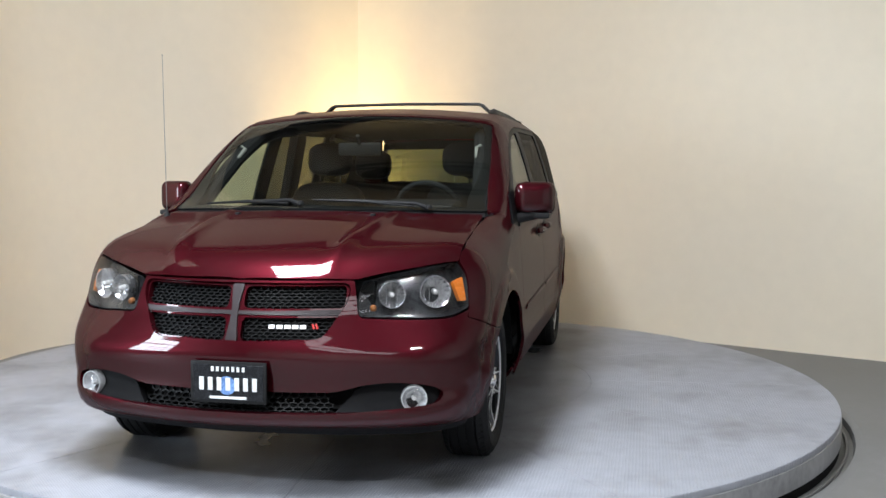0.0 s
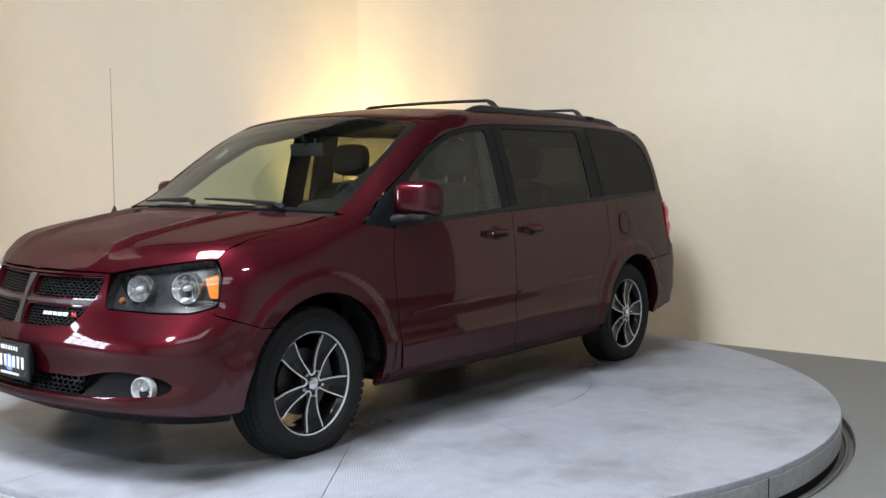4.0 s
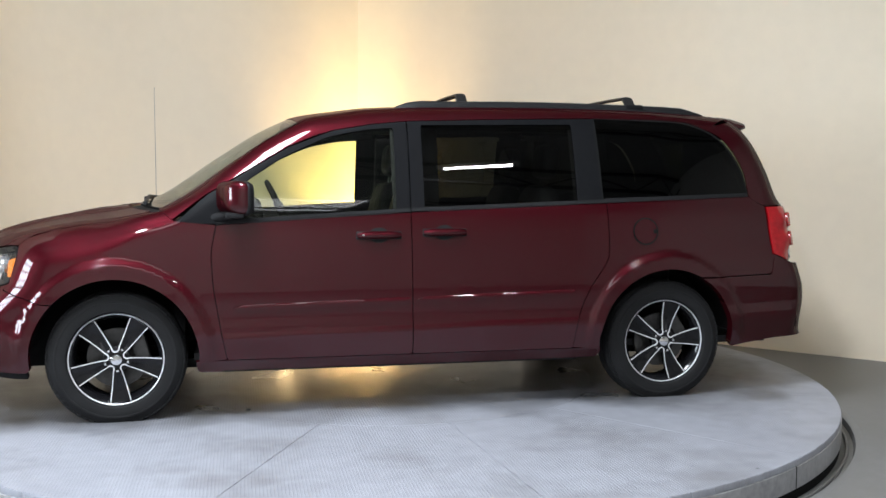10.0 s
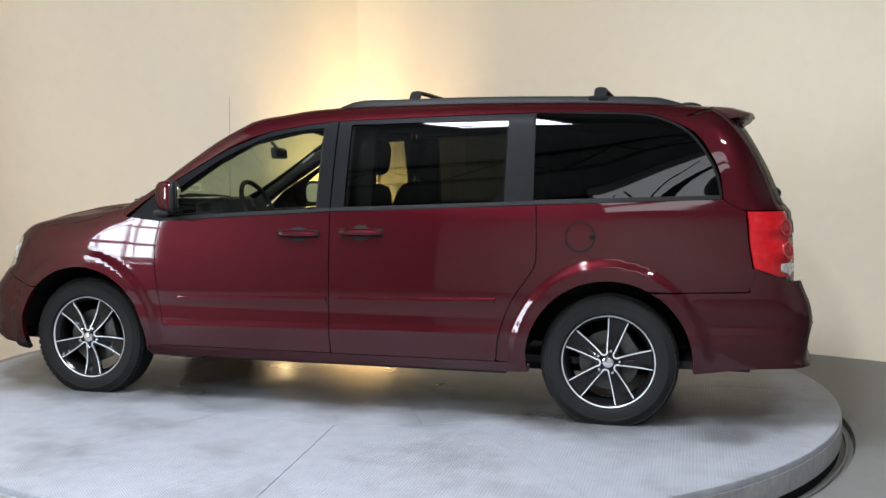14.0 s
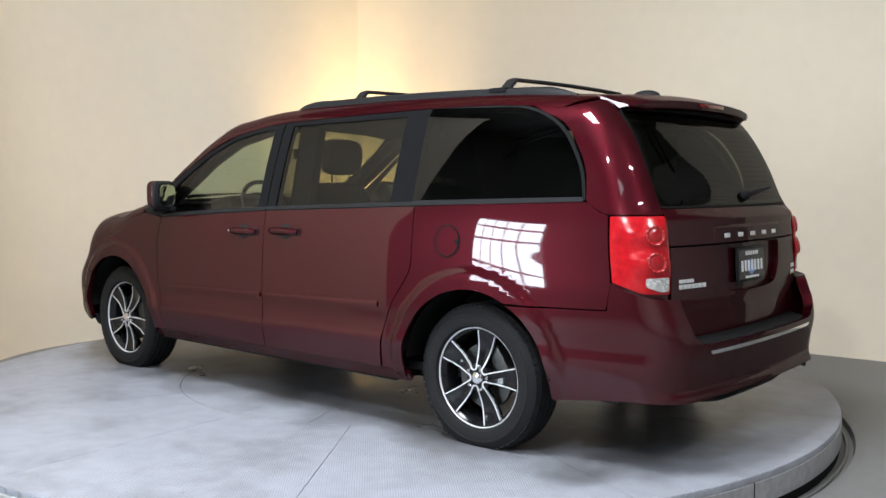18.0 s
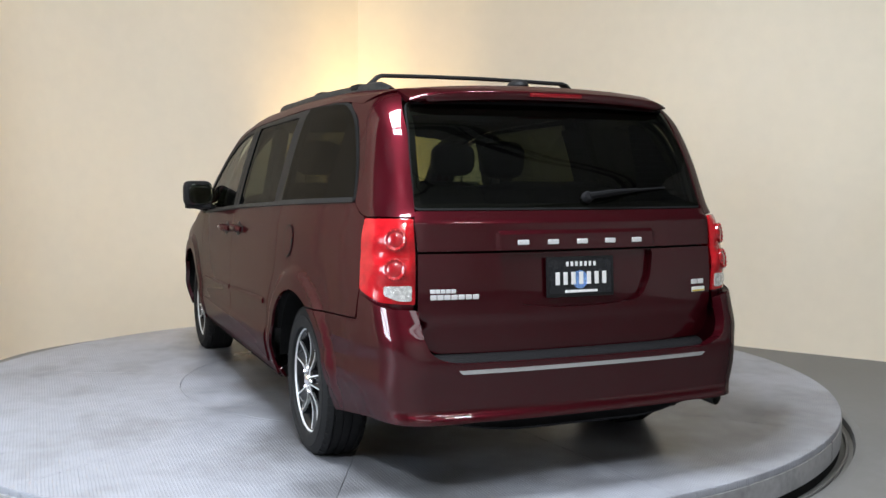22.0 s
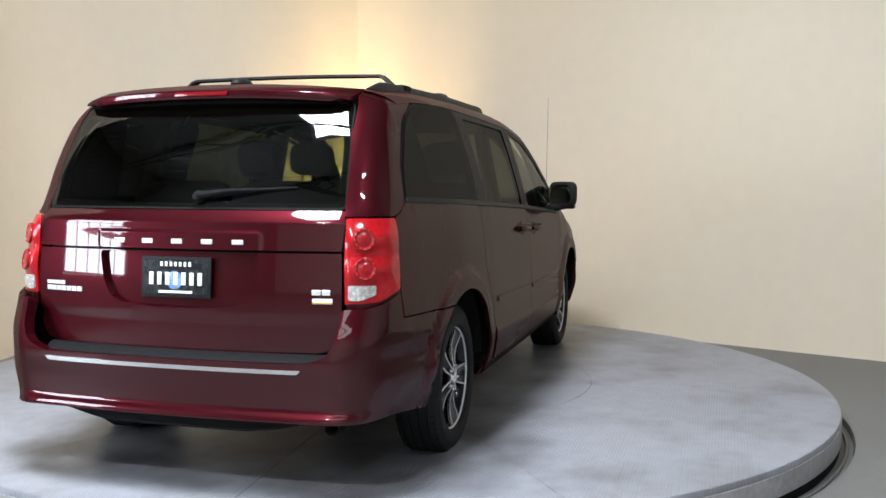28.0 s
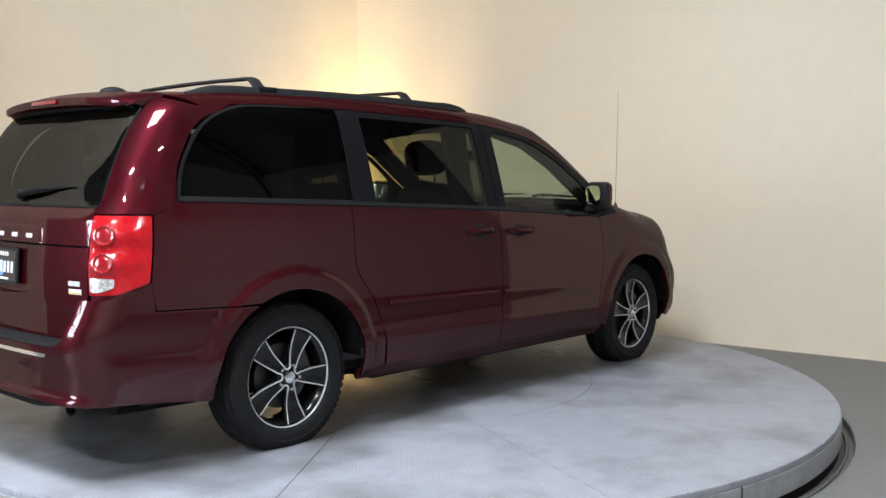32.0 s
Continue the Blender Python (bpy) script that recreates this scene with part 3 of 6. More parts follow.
def rear_x(y, z):
    """The tail of the skin at (y, z)."""
    return ray_to_skin(np.array([[-1.2, y, z]]), np.array([[-1.0, 0, 0]]))[0][0]


def side_of(x, y):
    """The (x, z) of a place (x, y) seen from above."""
    p = ray_to_skin(np.array([[x, y, 0.75]]), np.array([[0, 0, 1.0]]))[0]
    return (x, p[2])


def rounded(pts, r=0.03, n=4):
    """A closed outline with its corners eased; a third number in a point is its own radius."""
    out = []
    k = len(pts)
    for i in range(k):
        p, a, b = [np.array(pts[j % k][:2], float) for j in (i, i - 1, i + 1)]
        rad = pts[i][2] if len(pts[i]) > 2 else r
        la, lb = np.linalg.norm(a - p), np.linalg.norm(b - p)
        ra, rb = min(rad, la * 0.45), min(rad, lb * 0.45)
        if rad <= 0:
            out.append(tuple(p))
            continue
        s, e = p + (a - p) / la * ra, p + (b - p) / lb * rb
        for j in range(n + 1):
            t = j / n
            out.append(tuple((1 - t) ** 2 * s + 2 * t * (1 - t) * p + t * t * e))
    return out


def densify(pts, d):
    out = []
    for p, q in zip(pts, pts[1:] + pts[:1]):
        p, q = np.array(p), np.array(q)
        n = max(1, int(np.linalg.norm(q - p) / d))
        out += [tuple(p + (q - p) * i / n) for i in range(n)]
    return out


def inset(pts, d):
    """The outline moved inward by d."""
    p = np.array(pts, float)
    area = 0.5 * np.sum(p[:, 0] * np.roll(p[:, 1], -1) - np.roll(p[:, 0], -1) * p[:, 1])
    t = np.roll(p, -1, 0) - np.roll(p, 1, 0)
    t /= np.maximum(np.linalg.norm(t, axis=1), 1e-9)[:, None]
    n = np.stack([-t[:, 1], t[:, 0]], 1) * (1 if area > 0 else -1)
    return [tuple(v) for v in p + n * d]


def in_outline(pts, q):
    p = np.array(pts)
    x, y = q[:, 0], q[:, 1]
    c = np.zeros(len(q), bool)
    for (x0, y0), (x1, y1) in zip(p, np.roll(p, -1, 0)):
        hit = (y0 > y) != (y1 > y)
        c ^= hit & (x < (x1 - x0) * (y - y0) / (y1 - y0 + 1e-12) + x0)
    return c


def edge_distance(pts, q):
    p = np.array(pts)
    best = np.full(len(q), 9.0)
    for a, b in zip(p, np.roll(p, -1, 0)):
        d = b - a
        t = np.clip(((q - a) @ d) / max(d @ d, 1e-12), 0, 1)
        best = np.minimum(best, np.linalg.norm(q - (a + t[:, None] * d), axis=1))
    return best


def panel(name, outline, chart, mat, parent, sgn=1, holes=(), lift=0.0, gap=0.0025, flange=0.014, grid=0.035, bumper=False, label="", both=False, relief=None, glassy=False):
    """A body panel: an outline on a chart, laid on the skin, with a folded edge. relief(p) adds height along the normal."""
    loops = [densify(inset(outline, gap) if gap else outline, grid)]
    for h in holes:
        loops.append(densify(inset(h, -gap) if gap else h, grid))
    pts, edges = [], []
    for lp in loops:
        s = len(pts)
        pts += lp
        edges += [(s + i, s + (i + 1) % len(lp)) for i in range(len(lp))]
    o = np.array(loops[0])
    gx, gy = np.meshgrid(np.arange(o[:, 0].min() + grid / 2, o[:, 0].max(), grid), np.arange(o[:, 1].min() + grid / 2, o[:, 1].max(), grid))
    q = np.stack([gx.ravel(), gy.ravel()], 1)
    keep = in_outline(loops[0], q) & (edge_distance(loops[0], q) > grid * 0.45)
    for lp in loops[1:]:
        keep &= ~in_outline(lp, q) & (edge_distance(lp, q) > grid * 0.45)
    pts = pts + [tuple(v) for v in q[keep]]
    res = delaunay_2d_cdt([Vector(p) for p in pts], edges, [], 0, 1e-6)
    uv = np.array([tuple(v) for v in res[0]])
    tris = np.array([f for f in res[2]])
    cen = uv[tris].mean(1)
    ok = in_outline(loops[0], cen)
    for lp in loops[1:]:
        ok &= ~in_outline(lp, cen)
    tris = tris[ok]
    origin, d = chart(uv, sgn)
    p = ray_to_skin(origin, d, bumper=bumper)
    n = skin_normal(p, bumper)
    if relief is not None:
        p2 = p + n * relief(p)[:, None]
        # bend the normals with the relief
        e = 0.004
        t1 = np.cross(n, [0.0, 0.0, 1.0]) + 1e-6
        t1 /= np.linalg.norm(t1, axis=1)[:, None]
        t2 = np.cross(n, t1)
        s1 = (relief(p + e * t1) - relief(p - e * t1)) / (2 * e)
        s2 = (relief(p + e * t2) - relief(p - e * t2)) / (2 * e)
        n = n - t1 * s1[:, None] - t2 * s2[:, None]
        n /= np.linalg.norm(n, axis=1)[:, None]
        p = p2
    p = p + n * lift
    a, b, c = p[tris[:, 0]], p[tris[:, 1]], p[tris[:, 2]]
    if np.sum(np.cross(b - a, c - a) * n[tris[:, 0]]) < 0:
        tris = tris[:, ::-1]
    verts, normals, faces = list(p), list(n), [tuple(t) for t in tris]
    # folded edge
    if flange:
        count = {}
        for t in tris:
            for i in range(3):
                k = (t[i], t[(i + 1) % 3])
                count[k] = 1
        rim = [k for k in count if (k[1], k[0]) not in count]
        top, low = {}, {}
        for i, j in rim:
            ed = p[j] - p[i]
            out = np.cross(ed, n[i])
            out /= max(np.linalg.norm(out), 1e-9)
            for v in (i, j):
                if v not in top:
                    top[v] = len(verts)
                    verts.append(p[v])
                    normals.append(out)
                    low[v] = len(verts)
                    verts.append(p[v] - n[v] * flange)
                    normals.append(out)
            faces.append((top[i], low[i], low[j], top[j]))
    ob = mesh_object(name, verts, faces, mat, parent, label, True, normals)
    if glassy:
        ob.visible_shadow = False
    return ob


minivan = tagged(new("minivan"), "dark red minivan with black roof rack on the turntable", "minivan")
van = minivan
ARCH = 0.425


def arch_pts(wx, a0, a1, n=18, r=ARCH):
    return [(x, z, 0) for x, z in arc(wx, WZ, r, a0, a1, n)]




def front_xy(x, y, z):
    """The place on the nose at height z, in the direction of (x, y) from the front axis."""
    og, d = FRONT(np.array([[math.atan2(y, x - 1.35), z]]))
    p = ray_to_skin(og, d)[0]
    return (p[0], p[1])


HOOD_CORNER = front_xy(2.03, 0.842, 0.960)
HOODX = [HOOD_CORNER[0], 1.97, 1.85, 1.70, 1.55, 1.40]
HOODY = [HOOD_CORNER[1]] + [HOOD_CORNER[1] + (0.822 - HOOD_CORNER[1]) * (HOOD_CORNER[0] - x) / (HOOD_CORNER[0] - 1.40) for x in HOODX[1:]]
hood_line = [side_of(x, y) for x, y in zip(HOODX, HOODY)]

fender_out = rounded([(1.02, 1.062, 0.01), (1.05, 0.92), (1.04, 0.74), (1.01, 0.55), (0.972, 0.345, 0.005), (1.10, 0.335, 0.005), (WX - ARCH + 0.004, 0.30, 0)]
                     + arch_pts(WX, 176, 45) + [(1.90, 0.663, 0.005), (2.09, 0.733, 0.01), (2.060, 0.770, 0.01), (2.022, 0.90, 0.02)]
                     + [(x, z, 0) for x, z in hood_line] + [(1.30, 1.135, 0.01), (1.24, 1.085, 0.01)], 0.04)
door_f = rounded([(1.02, 1.062, 0.01), (1.05, 0.92), (1.04, 0.74), (1.01, 0.55), (0.972, 0.345, 0.012), (-0.026, 0.345, 0.012), (-0.02, 1.125, 0.008), (0.5, 1.095)], 0.05)
door_s = rounded([(-0.02, 1.125, 0.008), (-0.026, 0.345, 0.012), (-0.955, 0.345, 0.012), (-0.97, 0.47), (-1.0, 0.58), (-1.05, 0.69), (-1.12, 0.785), (-1.168, 0.86), (-1.168, 1.0), (-1.16, 1.172, 0.01)], 0.05)
quarter = rounded([(-1.16, 1.172, 0.01), (-1.168, 1.0), (-1.168, 0.86), (-1.12, 0.785), (-1.05, 0.69), (-1.0, 0.58), (-0.97, 0.47), (-0.955, 0.345, 0.005), (-1.10, 0.335, 0.005), (-WX + ARCH - 0.004, 0.30, 0)]
                  + arch_pts(-WX, 4, 118, 20) + [(-1.88, 0.733, 0.005), (-2.235, 0.742, 0.01), (-2.25, 0.85, 0.01), (-2.225, 1.0), (-2.21, 1.150, 0.012), (-2.16, 1.165, 0.02), (-2.10, 1.208, 0.01), (-1.6, 1.192)], 0.05)
sill = rounded([(1.135, 0.335, 0.01), (1.13, 0.255, 0.03), (-1.13, 0.265, 0.03), (-1.135, 0.335, 0.01)], 0.02)


def door_relief(p):
    """A pressed lower crease on the doors."""
    return 0.007 * step(0.515, 0.478, p[:, 2] + 0.02 * p[:, 0])


for sgn in (1, -1):
    panel("fender", fender_out, chart_side, PAINT, van, sgn, grid=0.02, gap=0.002)
    panel("door", door_f, chart_side, PAINT, van, sgn, relief=door_relief, grid=0.016, label="front door panel")
    panel("door", door_s, chart_side, PAINT, van, sgn, relief=door_relief, grid=0.016, label="sliding door panel")
    panel("quarter_panel", quarter, chart_side, PAINT, van, sgn, grid=0.02)
    panel("sill", sill, chart_side, PAINT, van, sgn, lift=-0.014, relief=lambda p: -0.018 * step(0.34, 0.25, p[:, 2]))
    for x0, x1 in ((0.94, -0.012), (-0.04, -0.955)):
        z0, z1 = 0.648 - 0.024 * x0, 0.648 - 0.024 * x1
        strip = rounded([(x0, z0 - 0.004, 0.004), (x0 - 0.05, z0 - 0.015), (x1 + 0.002, z1 - 0.015, 0.004), (x1 + 0.002, z1 + 0.015, 0.004), (x0 - 0.05, z0 + 0.012)], 0.01)
        panel("rub_strip", strip, chart_side, PAINT, van, sgn, lift=0.003, gap=0, flange=0.012, grid=0.008, relief=lambda p: 0.006 * step(0.665, 0.648, p[:, 2] + 0.024 * p[:, 0]))


def fu(x, y):
    return math.atan2(y, x - 1.35)


def ru(x, y):
    return math.atan2(y, x + 1.35) % (2 * math.pi)


def cu(x, y):
    return math.atan2(y - 0.25, x + 1.65) % (2 * math.pi)


def cr(y, z):
    """A corner-chart place on the tail, at y across and z up."""
    return (cu(rear_x(y, z), y), z)


def rr_(y, z):
    """The same place on the rear chart."""
    return (ru(rear_x(y, z), y), z)


def seam_y(z):
    return float(np.interp(z, [0.8, 1.16, 1.30, 1.50, 1.62, 1.66], [0.706, 0.697, 0.684, 0.662, 0.643, 0.635]))


def both_f(half):
    """Mirrors a half outline (left, listed from the middle outward and back) on the front chart."""
    return half + [(-p[0], *p[1:]) for p in half[::-1]]


def both_r(half):
    return half + [(2 * math.pi - p[0], *p[1:]) for p in half[::-1]]


def sover(x, y, s=1):
    u, v = over(x, y)
    return (u, v * s)


# hood
half = [(*front_xy(2.41, 0.0, 0.903), 0.0), front_xy(2.40, 0.2, 0.903), front_xy(2.37, 0.36, 0.903), (*front_xy(2.325, 0.485, 0.902), 0.01), front_xy(2.22, 0.665, 0.934), front_xy(2.13, 0.76, 0.950), (*HOOD_CORNER, 0.01)] + [(x, y, 0.0) for x, y in zip(HOODX[1:], HOODY[1:])] + [(1.36, 0.812, 0.02), (1.43, 0.66), (1.52, 0.38), (1.56, 0.0, 0.0)]
hood_out = rounded(half + [(p[0], -p[1], *p[2:]) for p in half[-2:0:-1]], 0.08)
panel("hood", hood_out, chart_top, PAINT, van, gap=-0.001, label="dark red hood with two pressed ridges")

# front bumper skin with its openings
grille_half = [(fu(2.41, 0.0), 0.886, 0), (fu(2.33, 0.455), 0.886, 0.03), (fu(2.345, 0.445), 0.82, 0.03), (fu(2.40, 0.345), 0.668, 0.05), (fu(2.45, 0.0), 0.655, 0)]
grille_out = rounded(both_f(grille_half[1:-1]), 0.03)
low_half = [(fu(2.44, 0.42), 0.462), (fu(2.40, 0.53), 0.492), (fu(2.36, 0.64), 0.500), (fu(2.29, 0.77), 0.482, 0.04), (fu(2.25, 0.825), 0.448, 0.03), (fu(2.27, 0.79), 0.412, 0.03), (fu(2.36, 0.60), 0.400), (fu(2.43, 0.40), 0.386)]
low_out = rounded(both_f(low_half), 0.035)
b_half = [(fu(2.40, 0.30), 0.897, 0), (fu(2.335, 0.475), 0.897, 0.01), (fu(2.345, 0.487), 0.752, 0.02), (fu(2.24, 0.68), 0.738), (fu(2.13, 0.80), 0.736), (fu(2.058, side_y(2.058, 0.765)), 0.765, 0.01), (fu(2.09, side_y(2.09, 0.733)), 0.733, 0.005), (fu(1.90, side_y(1.90, 0.663)), 0.663, 0.005)]
b_half += [(fu(x, side_y(x, z)), z, 0) for x, z in arc(WX, WZ, ARCH, 44, -6, 9)] + [(fu(1.98, side_y(1.98, 0.30)), 0.300, 0.02), (fu(2.25, 0.80), 0.308), (fu(2.40, 0.4), 0.318)]
panel("bumper", rounded(both_f(b_half), 0.03), FRONT, PAINT, van, holes=[grille_out, low_out], flange=0.03, gap=0.0015, grid=0.026, label="dark red front bumper with grille openings")
lip_half = [(fu(2.45, 0.3), 0.34), (fu(2.3, 0.78), 0.33), (fu(2.0, 0.92), 0.325, 0.01), (fu(2.0, 0.9), 0.245, 0.01), (fu(2.3, 0.75), 0.245), (fu(2.42, 0.3), 0.25)]
panel("air_dam", rounded(both_f(lip_half), 0.02), FRONT, BLACK_PLASTIC, van, lift=-0.035, gap=0, flange=0.02)

# grille: red surround with four openings, grey cross, honeycomb
quads = []
for s in (1, -1):
    for top in (True, False):
        if top:
            q = [(fu(2.43, 0.034), 0.878), (fu(2.34, 0.443), 0.880), (fu(2.35, 0.430), 0.793), (fu(2.44, 0.034), 0.793)]
        else:
            q = [(fu(2.44, 0.034), 0.757), (fu(2.36, 0.418), 0.757), (fu(2.40, 0.340), 0.678), (fu(2.45, 0.034), 0.668)]
        quads.append(rounded([(s * a, z) for a, z in q], 0.022))
panel("grille_surround", grille_out, FRONT, PAINT, van, holes=quads, lift=-0.012, gap=0.001, flange=0.03, grid=0.02)
bar_h = rounded([(fu(2.33, 0.43), 0.786), (fu(2.33, 0.43), 0.764), (fu(2.44, 0.03), 0.768), (-fu(2.44, 0.03), 0.768), (-fu(2.33, 0.43), 0.764), (-fu(2.33, 0.43), 0.786), (-fu(2.44, 0.03), 0.782), (fu(2.44, 0.03), 0.782)], 0.008)
bar_v = rounded([(fu(2.44, 0.026), 0.884), (fu(2.44, 0.014), 0.80), (fu(2.44, 0.014), 0.75), (fu(2.44, 0.024), 0.662), (-fu(2.44, 0.024), 0.662), (-fu(2.44, 0.014), 0.75), (-fu(2.44, 0.014), 0.80), (-fu(2.44, 0.026), 0.884)], 0.008)
GREY_SATIN = material("graphite_satin", (0.035, 0.027, 0.029), 0.38, 0.3, 40, 0.15)
panel("grille_cross", bar_h, FRONT, GREY_SATIN, van, lift=-0.006, gap=0, flange=0.01, grid=0.02, label="graphite grille crossbar")
panel("grille_cross", bar_v, FRONT, GREY_SATIN, van, lift=-0.003, gap=0, flange=0.01, grid=0.02, label="graphite grille upright")
panel("grille_backing", grille_out, FRONT, DARK, van, lift=-0.085, gap=-0.01, flange=0)
panel("grille_backing", low_out, FRONT, DARK, van, lift=-0.085, gap=-0.015, flange=0)


def honeycomb(name, outline, lift, px, pz, depth=0.012, bar=0.0045):
    """Flattened hexagon mesh inside an outline, laid along the nose."""
    o = np.array(outline)
    verts2, quadsf = [], []
    row = 0
    z = o[:, 1].min()
    while z < o[:, 1].max():
        x = o[:, 0].min() + (px / 2 if row % 2 else 0)
        while x < o[:, 0].max():
            if in_outline(outline, np.array([[x, z]]))[0]:
                s = len(verts2)
                for rx, rz in ((px / 2, pz * 0.667), (px / 2 - bar, pz * 0.667 - bar)):
                    for k in range(6):
                        a = math.pi / 6 + k * math.pi / 3
                        verts2.append((x + rx * math.cos(a) / math.cos(math.pi / 6), z + rz * math.sin(a)))
                quadsf += [(s + k, s + (k + 1) % 6, s + 6 + (k + 1) % 6, s + 6 + k) for k in range(6)]
            x += px
        z += pz
        row += 1
    uv = np.array(verts2)
    og, d = FRONT(uv)
    p = ray_to_skin(og, d)
    n = skin_normal(p)
    k = len(p)
    front, back = p + n * lift, p + n * (lift - depth)
    faces = list(quadsf)
    for f in quadsf:
        faces.append((f[3], f[2], f[2] + k, f[3] + k))
    ob = mesh_object(name, list(front) + list(back), faces, MESH_BLACK, van, "black honeycomb mesh")
    return tagged(ob, kind="stuff")


for q in quads:
    honeycomb("grille_mesh", inset(q, -0.006), -0.030, 0.0285, 0.0125, 0.014, 0.0024)
low_mid = rounded(both_f([(fu(2.44, 0.40), 0.468), (fu(2.43, 0.40), 0.388)]), 0.01)
honeycomb("grille_mesh", low_mid, -0.034, 0.031, 0.0135, 0.014, 0.0026)

# fog lamps in their black pockets
for s in (1, -1):
    pocket = rounded([(s * a, z, *r) for a, z, *r in [(fu(2.44, 0.395), 0.390), (fu(2.405, 0.50), 0.470), (fu(2.36, 0.64), 0.508), (fu(2.28, 0.79), 0.488), (fu(2.24, 0.845), 0.448), (fu(2.26, 0.80), 0.406), (fu(2.36, 0.60), 0.396)]], 0.03)
    panel("fog_bezel", pocket, FRONT, BLACK_PLASTIC, van, lift=-0.034, gap=0, flange=0.04, label="black fog lamp bezel")
    fog = new("fog_lamp")
    fog.parent = van
    fog.matrix_basis = Matrix.Translation((2.322, s * 0.708, 0.432)) @ Vector((1, s * 0.32, 0)).to_track_quat("Y", "Z").to_matrix().to_4x4()
    bm = bmesh.new()
    bm_lathe(bm, [(0.0005, -0.035), (0.03, -0.028), (0.044, -0.006), (0.048, 0.004), (0.052, 0.004), (0.053, -0.03)], 32)
    part("reflector", bm, FOG_WHITE, fog)
    bm = bmesh.new()
    bm_lathe(bm, [(0.0005, 0.012), (0.02, 0.0105), (0.036, 0.006), (0.046, -0.002)], 32)
    part("lens", bm, LENS, fog).visible_shadow = False
    bm = bmesh.new()
    bm_lathe(bm, [(0.0005, 0.0), (0.008, -0.002), (0.011, -0.02), (0.011, -0.03)], 16)
    part("bulb", bm, WHITE_LENS, fog)

# headlights
for s in (1, -1):
    hl = [(fu(2.345, 0.492), 0.757, 0.012), (fu(2.33, 0.478), 0.80), (fu(2.31, 0.500), 0.893, 0.01), (fu(2.22, 0.665), 0.928), (fu(2.08, 0.80), 0.952), (fu(2.03, side_y(2.03, 0.955)), 0.955, 0.015), (fu(2.024, side_y(2.024, 0.90)), 0.90), (fu(2.060, side_y(2.06, 0.775)), 0.773, 0.015), (fu(2.13, 0.80), 0.743), (fu(2.22, 0.70), 0.745)]
    out = rounded([(s * a, z, *r) for a, z, *r in hl], 0.04)
    lamp = new("headlight")
    lamp.parent = van
    panel("lens", out, FRONT, LENS, lamp, lift=0.002, flange=0.0, glassy=True)
    panel("housing", out, FRONT, LAMP_GREY, lamp, lift=-0.058, gap=-0.004, flange=0.0, label="smoked grey housing")
    o = inset(out, 0.0)
    # side wall of the housing
    uv = np.array(densify(o, 0.03))
    og, d = FRONT(uv)
    p = ray_to_skin(og, d)
    n = skin_normal(p)
    k = len(p)
    mesh_object("rim", list(p - n * 0.002) + list(p - n * 0.06), [(i, (i + 1) % k, k + (i + 1) % k, k + i) for i in range(k)], LAMP_GREY, lamp)
    for x, y, z, r, nm in ((2.255, 0.60, 0.836, 0.052, "high_beam"), (2.130, 0.752, 0.838, 0.062, "low_beam")):
        bm = bmesh.new()
        m = Matrix.Translation((x, s * y, z)) @ Vector((1, s * 0.42, 0)).to_track_quat("Y", "Z").to_matrix().to_4x4()
        bm_lathe(bm, [(0.010, -0.05), (r * 0.5, -0.038), (r * 0.85, -0.016), (r, 0.0), (r * 1.05, 0.002), (r * 1.1, -0.01), (r * 1.1, -0.04)], 18, m)
        part("reflector", bm, SILVER if nm == "low_beam" else SMOKED, lamp, smooth=False)
        bm = bmesh.new()
        bm_lathe(bm, [(0.0005, 0.012), (0.009, 0.008), (0.013, -0.01), (0.013, -0.05)], 16, m)
        part("bulb", bm, WHITE_LENS, lamp)
        for k in (-1, 1):
            bm = bmesh.new()
            bm_box(bm, (0.0025, 0.003, r * 1.5), m @ pose(k * r * 0.4, -0.012, 0))
            part("flute", bm, SILVER, lamp)
    amb = rounded([(s * a, z) for a, z in [(fu(2.082, side_y(2.08, 0.88)), 0.883), (fu(2.036, side_y(2.036, 0.90)), 0.900), (fu(2.055, side_y(2.055, 0.80)), 0.800), (fu(2.082, side_y(2.08, 0.80)), 0.800)]], 0.008)
    panel("side_marker", amb, FRONT, AMBER, lamp, lift=-0.012, gap=0, flange=0.02, grid=0.02, label="amber side marker")
    bm = bmesh.new()
    bm_lathe(bm, [(0.0005, -0.008), (0.010, -0.012), (0.014, -0.020), (0.014, -0.03)], 20, Matrix.Translation((2.312, s * 0.538, 0.785)) @ Vector((1, s * 0.3, 0)).to_track_quat("Y", "Z").to_matrix().to_4x4())
    part("turn_signal", bm, DULL_AMBER, lamp, "dull amber turn signal bulb")

# windshield, cowl, pillars, roof
WS_FOOT = [(1.305, 0.826), (1.36, 0.68), (1.43, 0.45), (1.468, 0.2)]
WS_HEAD = [(0.612, 0.2), (0.60, 0.45), (0.582, 0.732)]
wl = [sover(x, y) for x, y in WS_FOOT]
wh = [sover(x, y) for x, y in WS_HEAD]
ws = [(*p, 0.01) for p in wl] + [(*p, 0.02) for p in wh]
ws = [wl[0] + (0.02,)] + wl[1:] + [(p[0], -p[1]) for p in wl[::-1]][:-1] + [(wl[0][0], -wl[0][1], 0.02)] + [(wh[2][0], -wh[2][1], 0.03)] + [(p[0], -p[1]) for p in wh[1::-1]] + wh[:2] + [wh[2] + (0.03,)]
windshield = panel("windshield", rounded(ws, 0.03), chart_over, SCREEN, van, lift=-0.003, gap=0.0, flange=0, glassy=True, label="clear raked windshield")
band = rounded(ws, 0.03)
